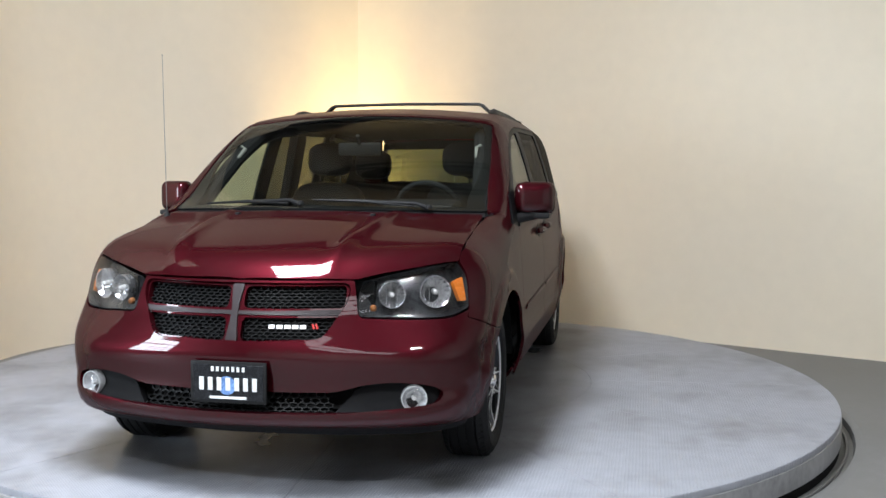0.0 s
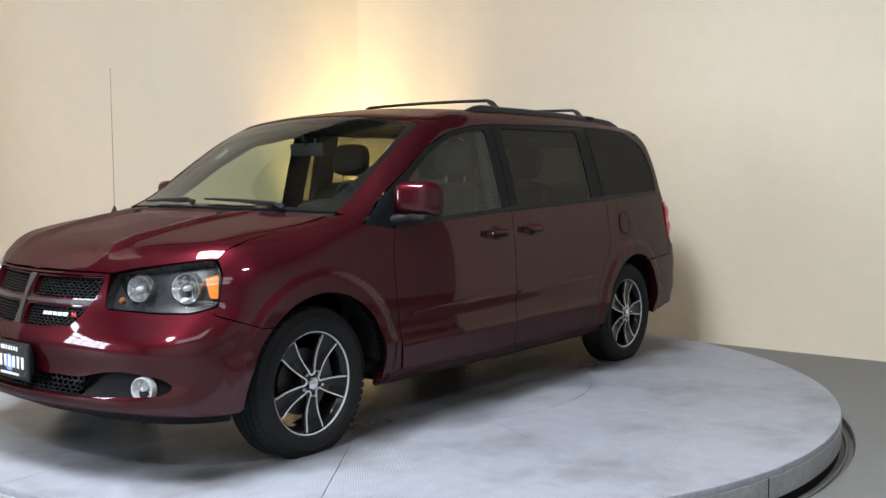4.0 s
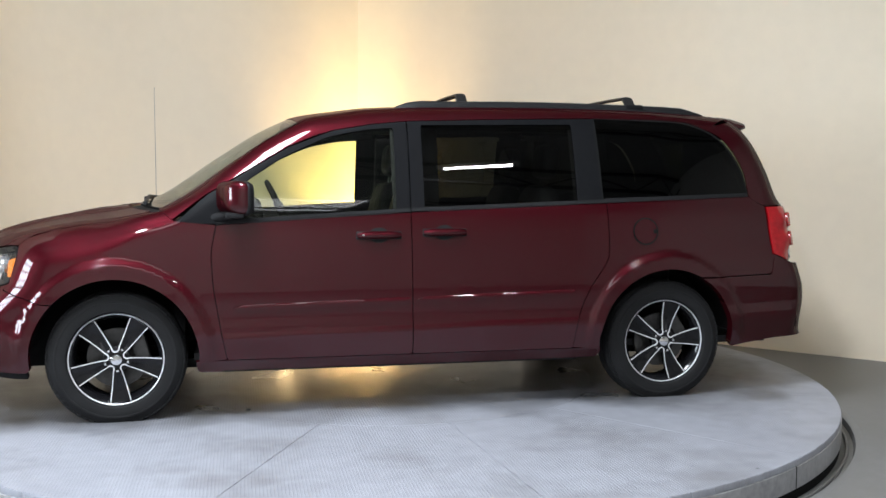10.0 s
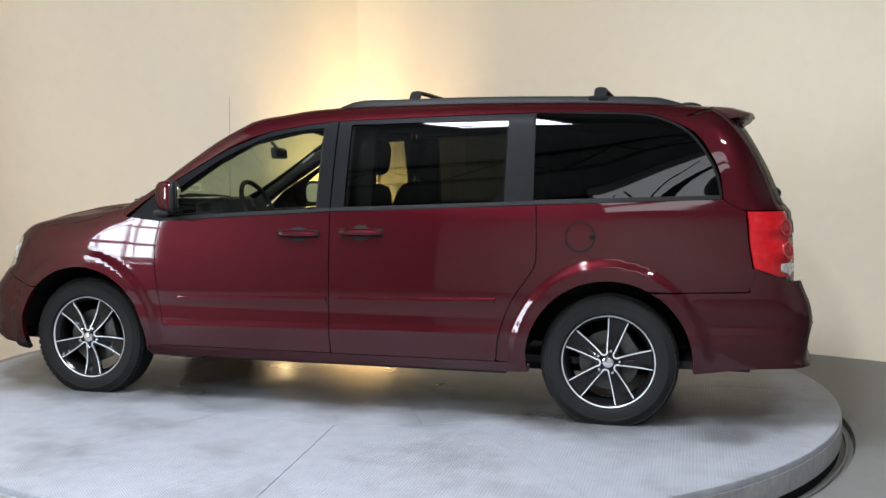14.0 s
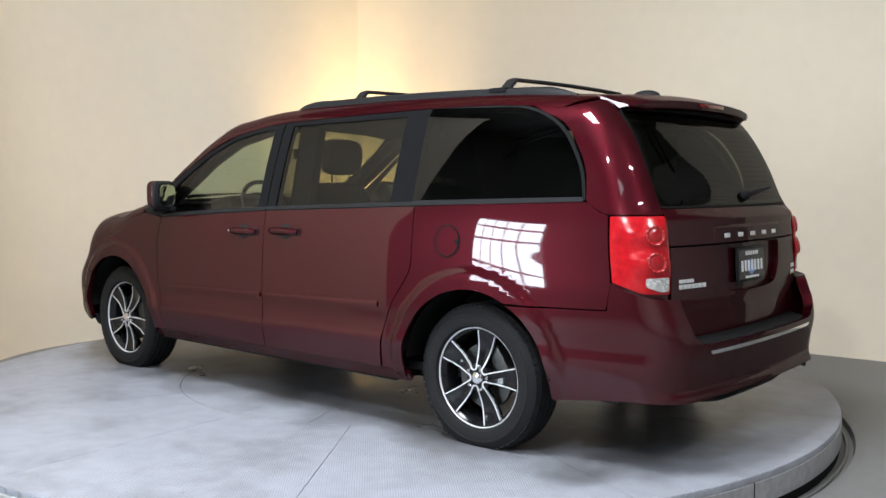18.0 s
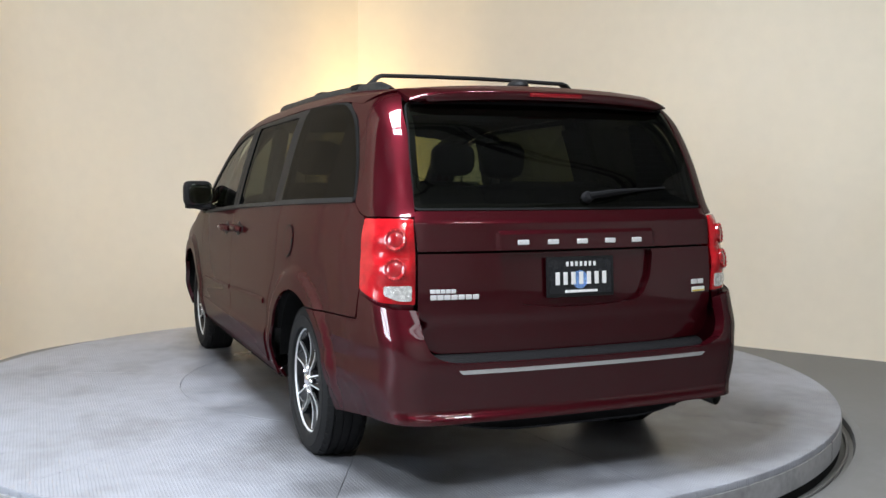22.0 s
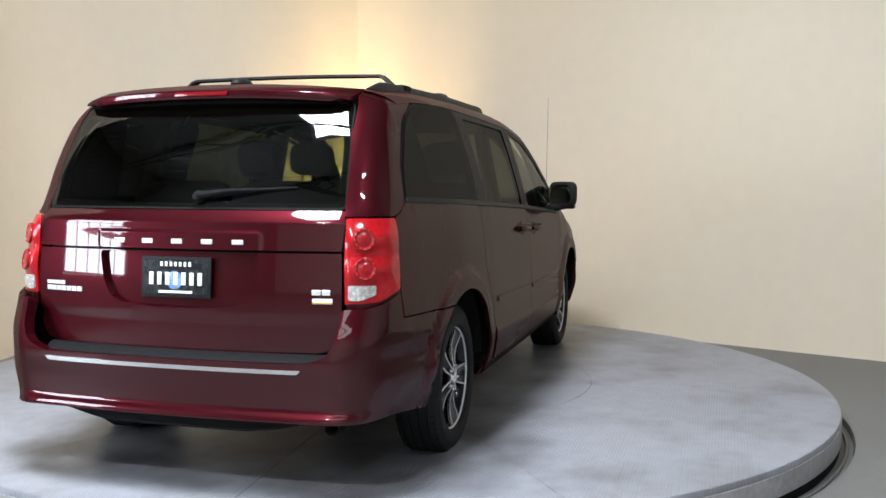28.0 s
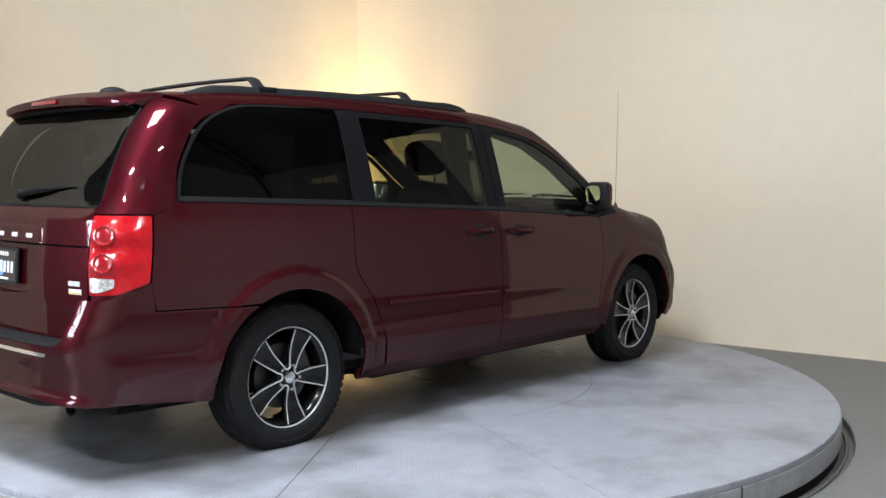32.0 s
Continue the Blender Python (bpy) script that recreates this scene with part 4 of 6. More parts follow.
panel("windshield_seal", band, chart_over, SEAL, van, holes=[inset(band, 0.030)], lift=-0.005, gap=-0.004, flange=0.01, grid=0.03)

cowl = [(1.27, 0.80), (1.30, 0.81), (1.36, 0.67), (1.425, 0.44), (1.465, 0.18), (1.555, 0.18), (1.515, 0.40), (1.425, 0.68), (1.35, 0.815)]
ch = [(1.30, 0.812, 0.01), (1.35, 0.825, 0.01), (1.43, 0.675), (1.52, 0.39), (1.565, 0.0, 0)]
cl = [(1.46, 0.0, 0), (1.425, 0.40), (1.35, 0.66)]
full = ch + [(p[0], -p[1], *p[2:]) for p in ch[-2::-1]] + [(p[0], -p[1], *p[2:]) for p in cl[:0:-1]] + cl
panel("cowl", rounded(full, 0.05), chart_top, BLACK_PLASTIC, van, lift=-0.016, gap=-0.006, flange=0.02)

FRAME_LINE = [(1.245, 1.088), (1.07, 1.222), (0.93, 1.305), (0.64, 1.478), (0.39, 1.575), (0.17, 1.613), (-0.02, 1.632)]
fl = [over_side(x, z) for x, z in FRAME_LINE]
for s in (1, -1):
    inner = [sover(1.325, 0.832), sover(1.20, 0.814), sover(1.0, 0.790), sover(0.8, 0.766), sover(0.582, 0.734)]
    pil = [(*inner[0], 0.01)] + inner[1:] + [(*over_side(0.46, 1.552), 0)] + [(*p, 0) for p in fl[3::-1]]
    panel("pillar", rounded([(p[0], s * p[1], *p[2:]) for p in pil], 0.03), chart_over, PAINT, van, label="dark red windshield pillar")
edge = [(*over_side(0.46, 1.552), 0.0), (*fl[4], 0), (*fl[5], 0), (*fl[6], 0), over_side(-0.6, 1.652), over_side(-1.13, 1.664), over_side(-1.5, 1.662), over_side(-1.74, 1.650), (*over_side(-1.90, 1.630), 0.0)]
rear_edge = [(*sover(-2.02, 0.66), 0.02), sover(-2.10, 0.45), sover(-2.13, 0.2)]
lf = [sover(0.582, 0.734), sover(0.60, 0.45), sover(0.612, 0.2)][::-1]
hr = [(*lf[0], 0), (*lf[1], 0), (*lf[2], 0.0)] + edge + rear_edge
roof_out = rounded(hr + [(p[0], -p[1], *p[2:]) for p in hr[::-1]], 0.05)
panel("roof", roof_out, chart_over, PAINT, van, grid=0.035, gap=-0.001, flange=0.01)
panel("headliner", roof_out, chart_over, CABIN_GREY, van, grid=0.08, lift=-0.045, gap=0.02, flange=0)

# side glass and its black frames
glass_f = rounded([(0.905, 1.096, 0.015), (0.06, 1.136, 0.012), (0.06, 1.588, 0.015), (0.20, 1.578), (0.42, 1.535), (0.66, 1.425), (0.86, 1.292), (0.955, 1.215, 0.01)], 0.06)
frame_f = rounded([(1.24, 1.066, 0.01), (1.02, 1.066), (0.5, 1.102), (-0.018, 1.130, 0.004), (-0.018, 1.630, 0.004)] + [(x, z - 0.002, 0.02) for x, z in FRAME_LINE[5:0:-1]], 0.02)
glass_s = rounded([(-0.10, 1.146, 0.012), (-0.985, 1.180, 0.012), (-0.985, 1.622, 0.012), (-0.10, 1.606, 0.012)], 0.02)
frame_s = rounded([(-0.022, 1.131, 0.004), (-1.135, 1.174, 0.004), (-1.125, 1.662, 0.004), (-0.6, 1.650), (-0.022, 1.631, 0.004)], 0.02)
glass_q = rounded([(-1.142, 1.178, 0.004), (-2.085, 1.212, 0.02), (-2.058, 1.36, 0.10), (-1.93, 1.555, 0.12), (-1.72, 1.644, 0.10), (-1.132, 1.660, 0.004)], 0.03)
for s in (1, -1):
    panel("window_frame", frame_f, chart_side, BLACK_SATIN, van, s, holes=[glass_f], lift=-0.001, label="satin black front door window frame")
    panel("window", glass_f, chart_side, CLEAR, van, s, lift=-0.007, gap=-0.004, flange=0, glassy=True, label="lightly tinted front door glass")
    panel("window_frame", frame_s, chart_side, BLACK_SATIN, van, s, holes=[glass_s], lift=-0.001, label="satin black sliding door window frame")
    panel("window", glass_s, chart_side, TINTED, van, s, lift=-0.006, gap=-0.004, flange=0, glassy=True, label="dark privacy sliding door glass")
    panel("window", glass_q, chart_side, QUARTER_TINT, van, s, lift=0.002, gap=0.002, flange=0, glassy=True, label="dark privacy quarter glass")
    panel("window_seal", inset(glass_q, -0.012), chart_side, SEAL, van, s, holes=[inset(glass_q, 0.025)], lift=-0.002, gap=0, flange=0.01, grid=0.03)
    strip = rounded([(-1.15, 1.196), (-1.15, 1.172), (-2.09, 1.206), (-2.08, 1.226)], 0.006)
    panel("belt_strip", strip, chart_side, BLACK_TRIM, van, s, lift=0.006, gap=0, flange=0.01, grid=0.03)
    strip = rounded([(1.02, 1.082), (1.02, 1.062), (0.5, 1.097), (-0.02, 1.126), (-0.02, 1.146), (0.5, 1.117)], 0.004)
    panel("belt_strip", strip, chart_side, BLACK_TRIM, van, s, lift=0.006, gap=0, flange=0.01, grid=0.03)
    strip = rounded([(-0.022, 1.147), (-0.022, 1.127), (-1.155, 1.172), (-1.155, 1.192)], 0.004)
    panel("belt_strip", strip, chart_side, BLACK_TRIM, van, s, lift=0.006, gap=0, flange=0.01, grid=0.03)

# inner door pillars behind the window frames
    for x0, x1 in ((0.075, -0.115), (-0.97, -1.20)):
        post = rounded([(x0, 1.10), (x0, 1.60), (x1, 1.61), (x1, 1.12)], 0.01)
        panel("inner_pillar", post, chart_side, CABIN_BLACK, van, s, lift=-0.022, gap=0, flange=0, grid=0.05)

    post = rounded([(-1.66, 1.22), (-1.72, 1.60), (-1.86, 1.585), (-2.04, 1.36), (-2.08, 1.23)], 0.02)
    panel("inner_pillar", post, chart_side, CABIN_BLACK, van, s, lift=-0.045, gap=0, flange=0, grid=0.05)

# rear corner posts and tail lamps
for s in (1, -1):
    post = [(cu(-2.10, side_y(-2.10, 1.208)), 1.208, 0.01), (cu(-2.072, 0.80), 1.365, 0.1), (cu(-1.945, 0.75), 1.562, 0.1), (cu(-1.745, 0.745), 1.649, 0), (cu(-1.90, 0.70), 1.633, 0), (cu(-2.06, 0.64), 1.670), (*cr(0.638, 1.652), 0.01), cr(seam_y(1.5), 1.50), cr(seam_y(1.3), 1.30), (*cr(0.697, 1.154), 0.01), (cu(-2.30, 0.80), 1.154), (cu(-2.212, side_y(-2.212, 1.152)), 1.152, 0.01), (cu(-2.16, side_y(-2.16, 1.165)), 1.165)]
    panel("pillar", rounded(post, 0.04), CORNER, PAINT, van, s, gap=0.0, lift=-0.001, flange=0.008, grid=0.025, label="dark red rear corner post")
    tail = new("tail_lamp")
    tail.parent = van
    tagged(tail, "red tail lamp with a clear lower section")
    t_out = rounded([(cu(-2.214, side_y(-2.214, 1.148)), 1.149, 0.01), (*cr(0.700, 1.151), 0.01), cr(0.703, 1.0), (*cr(0.708, 0.806), 0.01), (cu(-2.36, 0.82), 0.812), (cu(-2.252, side_y(-2.252, 0.86)), 0.858, 0.01), (cu(-2.228, side_y(-2.228, 1.0)), 1.0)], 0.03)
    filler = rounded([(cu(-2.25, 0.905), 0.866), (cu(-2.36, 0.81), 0.822), (cu(-2.45, 0.725), 0.812), (cu(-2.45, 0.725), 0.75), (cu(-2.25, 0.90), 0.70)], 0.01)
    panel("lamp_ledge", filler, CORNER, PAINT, van, s, lift=-0.003, gap=0, flange=0.01, label="dark red filler under the tail lamp")
    bulge = lambda p: (0.020 * np.exp(-((p[:, 2] - 1.06) / 0.05) ** 2) + 0.022 * np.exp(-((p[:, 2] - 0.945) / 0.05) ** 2)) * step(0.885, 0.80, np.abs(p[:, 1])) * step(0.704, 0.73, np.abs(p[:, 1]))
    panel("housing", t_out, CORNER, RED_DARK, tail, s, lift=-0.006, gap=0.003, flange=0.03, grid=0.02, label="deep red lamp housing")
    red = rounded([(cu(-2.217, side_y(-2.217, 1.145)), 1.145, 0.01), (*cr(0.704, 1.146), 0.01), cr(0.707, 1.0), (*cr(0.711, 0.810), 0.01), (cu(-2.36, 0.82), 0.816), (cu(-2.254, side_y(-2.254, 0.866)), 0.862, 0.01), (cu(-2.231, side_y(-2.231, 1.0)), 1.0)], 0.02)
    panel("lens", red, CORNER, RED_BODY, tail, s, lift=0.004, gap=0.002, flange=0.01, grid=0.016, relief=bulge, label="glossy red lens")
    white = rounded([(*cr(0.722, 0.888), 0.012), (*cr(0.724, 0.824), 0.012), (cu(-2.42, 0.77), 0.824), (cu(-2.37, 0.81), 0.845, 0.012), (cu(-2.37, 0.81), 0.884, 0.008)], 0.01)
    panel("reverse_lens", white, CORNER, WHITE_LENS, tail, s, lift=0.010, gap=0.002, flange=0.01, grid=0.016, label="clear reverse lamp lens")
    for z in (1.062, 0.947):
        og, d = CORNER(np.array([[cu(-2.40, 0.775), z]]), s)
        p = ray_to_skin(og, d)
        n = skin_normal(p)[0]
        p = p[0] + n * 0.0255
        m = Matrix.Translation(p) @ Vector(n).to_track_quat("Y", "Z").to_matrix().to_4x4()
        bm = bmesh.new()
        bm_lathe(bm, [(0.046, -0.008), (0.046, 0.001), (0.040, 0.003), (0.034, 0.001), (0.030, -0.001), (0.022, 0.002), (0.012, 0.004), (0.0005, 0.0045)], 30, m)
        part("roundel", bm, RED_RING, tail, "round red light ring")
        bm = bmesh.new()
        for k in range(12):
            a = 2 * math.pi * k / 12
            bmesh.ops.create_icosphere(bm, subdivisions=1, radius=0.0042, matrix=m @ pose(0.039 * math.cos(a), 0.0025, 0.039 * math.sin(a)))
        tagged(part("diode", bm, RED_DIODE, tail), kind="stuff")

# tailgate
tg_up = rounded(both_r([(ru(-2.495, 0.3), 1.178, 0), (*rr_(0.694, 1.178), 0.01), (*rr_(0.699, 1.016), 0.005), (ru(-2.50, 0.3), 1.016, 0)]), 0.02)
panel("tailgate", tg_up, REAR, PAINT, van, relief=lambda p: 0.007 * step(0.372, 0.362, np.abs(p[:, 1])) * step(1.093, 1.083, p[:, 2]), grid=0.011, label="upper tailgate panel with a raised name bar")
recess = rounded(both_r([(ru(-2.50, 0.36), 1.0035, 0.0), (ru(-2.50, 0.365), 0.99, 0.02), (ru(-2.50, 0.345), 0.89), (ru(-2.50, 0.30), 0.80, 0.06), (ru(-2.50, 0.1), 0.785)]), 0.03)
tg_lo = rounded(both_r([(ru(-2.50, 0.3), 1.011, 0), (*rr_(0.699, 1.011), 0.005), rr_(0.703, 0.80), (*rr_(0.700, 0.66), 0.03), (ru(-2.45, 0.64), 0.612, 0.03), (ru(-2.48, 0.3), 0.606)]), 0.02)
panel("tailgate", tg_lo, REAR, PAINT, van, holes=[recess], flange=0.03, grid=0.03, relief=lambda p: -0.010 * step(0.742, 0.728, p[:, 2]), label="lower tailgate panel with a plate recess")
panel("plate_recess", recess, REAR, PAINT, van, lift=-0.026, gap=-0.006, flange=0)
tg_glass = rounded(both_r([(ru(-2.44, 0.3), 1.185), (*rr_(0.692, 1.185), 0.02), rr_(0.680, 1.30), rr_(0.658, 1.50), (*rr_(0.638, 1.622), 0.02), (ru(-2.22, 0.3), 1.628)]), 0.03)
panel("rear_window", tg_glass, REAR, REAR_TINT, van, lift=0.0, gap=0.002, flange=0, glassy=True, label="dark privacy tailgate glass")
panel("window_seal", tg_glass, REAR, SEAL, van, holes=[inset(tg_glass, 0.018)], lift=-0.004, gap=-0.004, flange=0.02, grid=0.03)

frit = rounded(both_r([(ru(-2.24, 0.3), 1.575), (*rr_(0.646, 1.570), 0.01), (*rr_(0.637, 1.620), 0.01), (ru(-2.22, 0.3), 1.626)]), 0.01)
panel("glass_border", frit, REAR, SEAL, van, lift=-0.006, gap=0, flange=0, label="black border along the top of the glass")

# rear bumper with its step pad
rb = [(ru(-2.60, 0.3), 0.592), (ru(-2.58, 0.60), 0.592, 0.02), (ru(-2.53, 0.668), 0.625), (ru(-2.50, 0.70), 0.72), (ru(-2.49, 0.715), 0.798, 0.01), (ru(-2.40, 0.82), 0.802), (ru(-2.28, 0.90), 0.846, 0.01), (ru(-2.24, side_y(-2.24, 0.74, True)), 0.740, 0.01), (ru(-1.88, side_y(-1.88, 0.733, True)), 0.731, 0.005)]
rb += [(ru(x, side_y(x, z, True)), z, 0) for x, z in arc(-WX, WZ, ARCH, 120, 184, 10)] + [(ru(-1.97, side_y(-1.97, 0.31, True)), 0.31, 0.01), (ru(-2.3, 0.88), 0.345), (ru(-2.56, 0.5), 0.355)]
panel("bumper", rounded(both_r(rb), 0.03), REAR, PAINT, van, bumper=True, flange=0.05, grid=0.028, label="dark red rear bumper")
under = rounded(both_r([(ru(-2.56, 0.3), 0.372), (ru(-2.3, 0.85), 0.36), (ru(-2.05, 0.91), 0.33), (ru(-2.05, 0.9), 0.315), (ru(-2.5, 0.4), 0.335)]), 0.02)
panel("valance", under, REAR, BLACK_PLASTIC, van, bumper=True, lift=-0.10, gap=0, flange=0.02)
vs, fs = [], []
for i in range(29):
    y = -0.64 + 1.28 * i / 28
    cut = 0.05 * step(0.58, 0.64, abs(y))
    xo, xi = -2.596 + 0.15 * abs(y) ** 2.4 + 0.012 + cut, -2.47 + 0.15 * abs(y) ** 2.4
    vs += [(xo, y, 0.560), (xo - 0.003, y, 0.588), (xo + 0.012, y, 0.600), ((xo + xi) / 2, y, 0.607), (xi, y, 0.612), (xi, y, 0.55)]
for i in range(28):
    fs += [(6 * i + j, 6 * i + j + 1, 6 * i + j + 7, 6 * i + j + 6) for j in range(5)]
mesh_object("step_pad", vs, fs, BLACK_PLASTIC, van, "black ribbed bumper step pad", True)
chs = rounded(both_r([(ru(-2.59, 0.3), 0.566), (ru(-2.555, 0.575), 0.566, 0.004), (ru(-2.56, 0.560), 0.549, 0.004), (ru(-2.59, 0.3), 0.549)]), 0.004)
panel("bumper_strip", chs, REAR, CHROME, van, bumper=True, lift=0.004, gap=0, flange=0.008, grid=0.02, label="bright chrome bumper strip")

# roof spoiler with the high brake light
vs, fs = [], []
ny = 30
for i in range(ny + 1):
    y = -0.635 + 1.27 * i / ny
    w = 1 - (abs(y) / 0.66) ** 2.5
    end = step(0.635, 0.56, abs(y))
    xt = -2.175 - 0.085 * w - 0.02 * end
    x0 = -2.02 - 0.03 * w
    z0 = side_of(x0, y)[1]
    zt = 1.634 + 0.028 * w + 0.012 * end
    prof = [(x0, z0 - 0.004), (x0 - 0.004, z0 + 0.004), ((x0 + xt) / 2, (z0 + zt) / 2 + 0.013 * end), (xt + 0.025, zt + 0.008), (xt + 0.004, zt + 0.001), (xt, zt - 0.010), (xt + 0.008, zt - 0.030 * end - 0.004), (xt + 0.05, zt - 0.030 * end - 0.012)]
    vs += [(x, y, z) for x, z in prof]
for i in range(ny):
    fs += [(8 * i + j, 8 * i + j + 1, 8 * i + j + 9, 8 * i + j + 8) for j in range(7)]
fs += [tuple(range(8)), tuple(ny * 8 + j for j in range(8))]
bm = bmesh.new()
bv = [bm.verts.new(v) for v in vs]
for f in fs:
    bm.faces.new([bv[i] for i in f])
part("spoiler", bm, PAINT, van, "dark red roof spoiler", angle=50)
vs, fs = [], []
for i in range(ny + 1):
    y = -0.62 + 1.24 * i / ny
    w = 1 - (abs(y) / 0.66) ** 2.5
    zt = 1.634 + 0.028 * w
    xt = -2.175 - 0.085 * w
    vs += [(xt + 0.02, y, zt - 0.018), (xt + 0.06, y, zt - 0.045), (-2.15, y, zt - 0.075), (-2.13, y, zt - 0.02)]
for i in range(ny):
    fs += [(4 * i + j, 4 * i + j + 1, 4 * i + j + 5, 4 * i + j + 4) for j in range(3)]
mesh_object("spoiler_underside", vs, fs, BLACK_PLASTIC, van, "black spoiler underside", True)
bm = bmesh.new()
bm_box(bm, (0.02, 0.25, 0.018), pose(-2.275, 0, 1.658, 0, 10, 0), 0.004)
part("brake_light", bm, RED_DARK, van, "dark red high brake light")

# dark inner structure: floor pan, wheel houses, engine block, inner door skins
bm = bmesh.new()
bm_box(bm, (3.7, 1.42, 0.05), pose(0.0, 0, 0.29))
bm_box(bm, (2.0, 1.80, 0.06), pose(0.0, 0, 0.30))
part("floor_pan", bm, DARK, van, smooth=False)
bm = bmesh.new()
bm_box(bm, (0.70, 1.05, 0.62), pose(1.90, 0, 0.58))
bm_box(bm, (0.05, 1.60, 0.80), pose(1.22, 0, 0.68))
part("engine_bay", bm, DARK, van, smooth=False)
for wx in (WX, -WX):
    for s in (1, -1):
        bm = bmesh.new()
        prof = [(0.0, 0.60), (0.44, 0.60), (0.445, 0.90), (ARCH + 0.012, 0.935)]
        n = 28
        rows = []
        for i in range(n + 1):
            a = radians(6 + 168 * i / n)
            rows.append([bm.verts.new((wx + r * math.cos(a), s * h, WZ + r * math.sin(a))) for r, h in prof[1:]])
        cen = bm.verts.new((wx, s * 0.60, WZ))
        for a, b in zip(rows, rows[1:]):
            for j in range(2):
                bm.faces.new([a[j], a[j + 1], b[j + 1], b[j]])
            bm.faces.new([cen, a[0], b[0]])
        part("wheel_liner", bm, DARK, van, "black wheel arch liner")
inner = rounded([(1.06, 1.088), (1.06, 0.36), (-1.04, 0.36), (-1.04, 0.87), (-2.15, 0.87), (-2.12, 1.205), (-1.1, 1.185), (0.0, 1.142)], 0.02)
for s in (1, -1):
    panel("door_card", inner, chart_side, CABIN_BLACK, van, s, lift=-0.035, gap=0, flange=0, grid=0.08)
tg_in = rounded(both_r([(ru(-2.45, 0.3), 1.17), (ru(-2.40, 0.66), 1.17), (ru(-2.44, 0.68), 0.63), (ru(-2.48, 0.3), 0.62)]), 0.02)
panel("tailgate_card", tg_in, REAR, DARK, van, lift=-0.04, gap=0, flange=0, grid=0.08)
bm = bmesh.new()
bm_box(bm, (0.4, 1.1, 0.12), pose(-2.10, 0, 0.50), 0.05, 2)
bm_tube(bm, [(-1.0, -0.5, 0.26), (-1.8, -0.55, 0.27), (-2.3, -0.62, 0.30)], 0.04, 10)
part("silencer", bm, DARK, van)
bm = bmesh.new()
bm_tube(bm, [(-2.2, -0.60, 0.345), (-2.42, -0.66, 0.350), (-2.525, -0.69, 0.335)], [0.026, 0.026, 0.028], 14, cap=False)
bm_tube(bm, [(-2.2, -0.60, 0.345), (-2.42, -0.66, 0.350), (-2.52, -0.688, 0.336)], [0.022, 0.022, 0.024], 14, cap=False)
part("tailpipe", bm, material("sooty_pipe", (0.05, 0.048, 0.045), 0.5, 0.7, 30, 0.3), van, "steel tailpipe")


# ---- wheels ----
def tyre_mesh():
    bm = bmesh.new()
    R, W = WR, 0.112
    prof = [(0.238, -W * 0.74), (0.250, -W * 0.93), (0.268, -W * 1.0), (0.295, -W * 0.98), (0.330, -W * 0.88), (0.347, -W * 0.74), (R - 0.003, -W * 0.66)]
    for k, y in enumerate((-0.060, -0.020, 0.020, 0.060)):
        prof += [(R, y - 0.010), (R, y - 0.004), (R - 0.007, y - 0.003), (R - 0.007, y + 0.003), (R, y + 0.004), (R, y + 0.010)] if k else [(R - 0.001, y - 0.006), (R - 0.008, y - 0.004), (R - 0.008, y + 0.003), (R, y + 0.005)]
    prof += [(R - 0.003, W * 0.66), (0.347, W * 0.74), (0.330, W * 0.88), (0.310, W * 0.955), (0.3085, W * 0.985), (0.300, W * 0.99), (0.2985, W * 0.975), (0.268, W * 1.0), (0.252, W * 0.95), (0.2465, W * 0.88), (0.2445, W * 0.74)]
    bm_lathe(bm, prof, 72)
    return bm


def tread_mesh():
    """Shoulder lugs of the tyre."""
    bm, R = bmesh.new(), WR
    for k in range(60):
        for s in (1, -1):
            m = pose(0, 0, 0, 0, 6 * k + 3 * (s > 0), 0) @ pose(0, s * 0.079, R - 0.0082, s * -24, 0, 0)
            bm_box(bm, (0.026, 0.030, 0.008), m)
    return bm


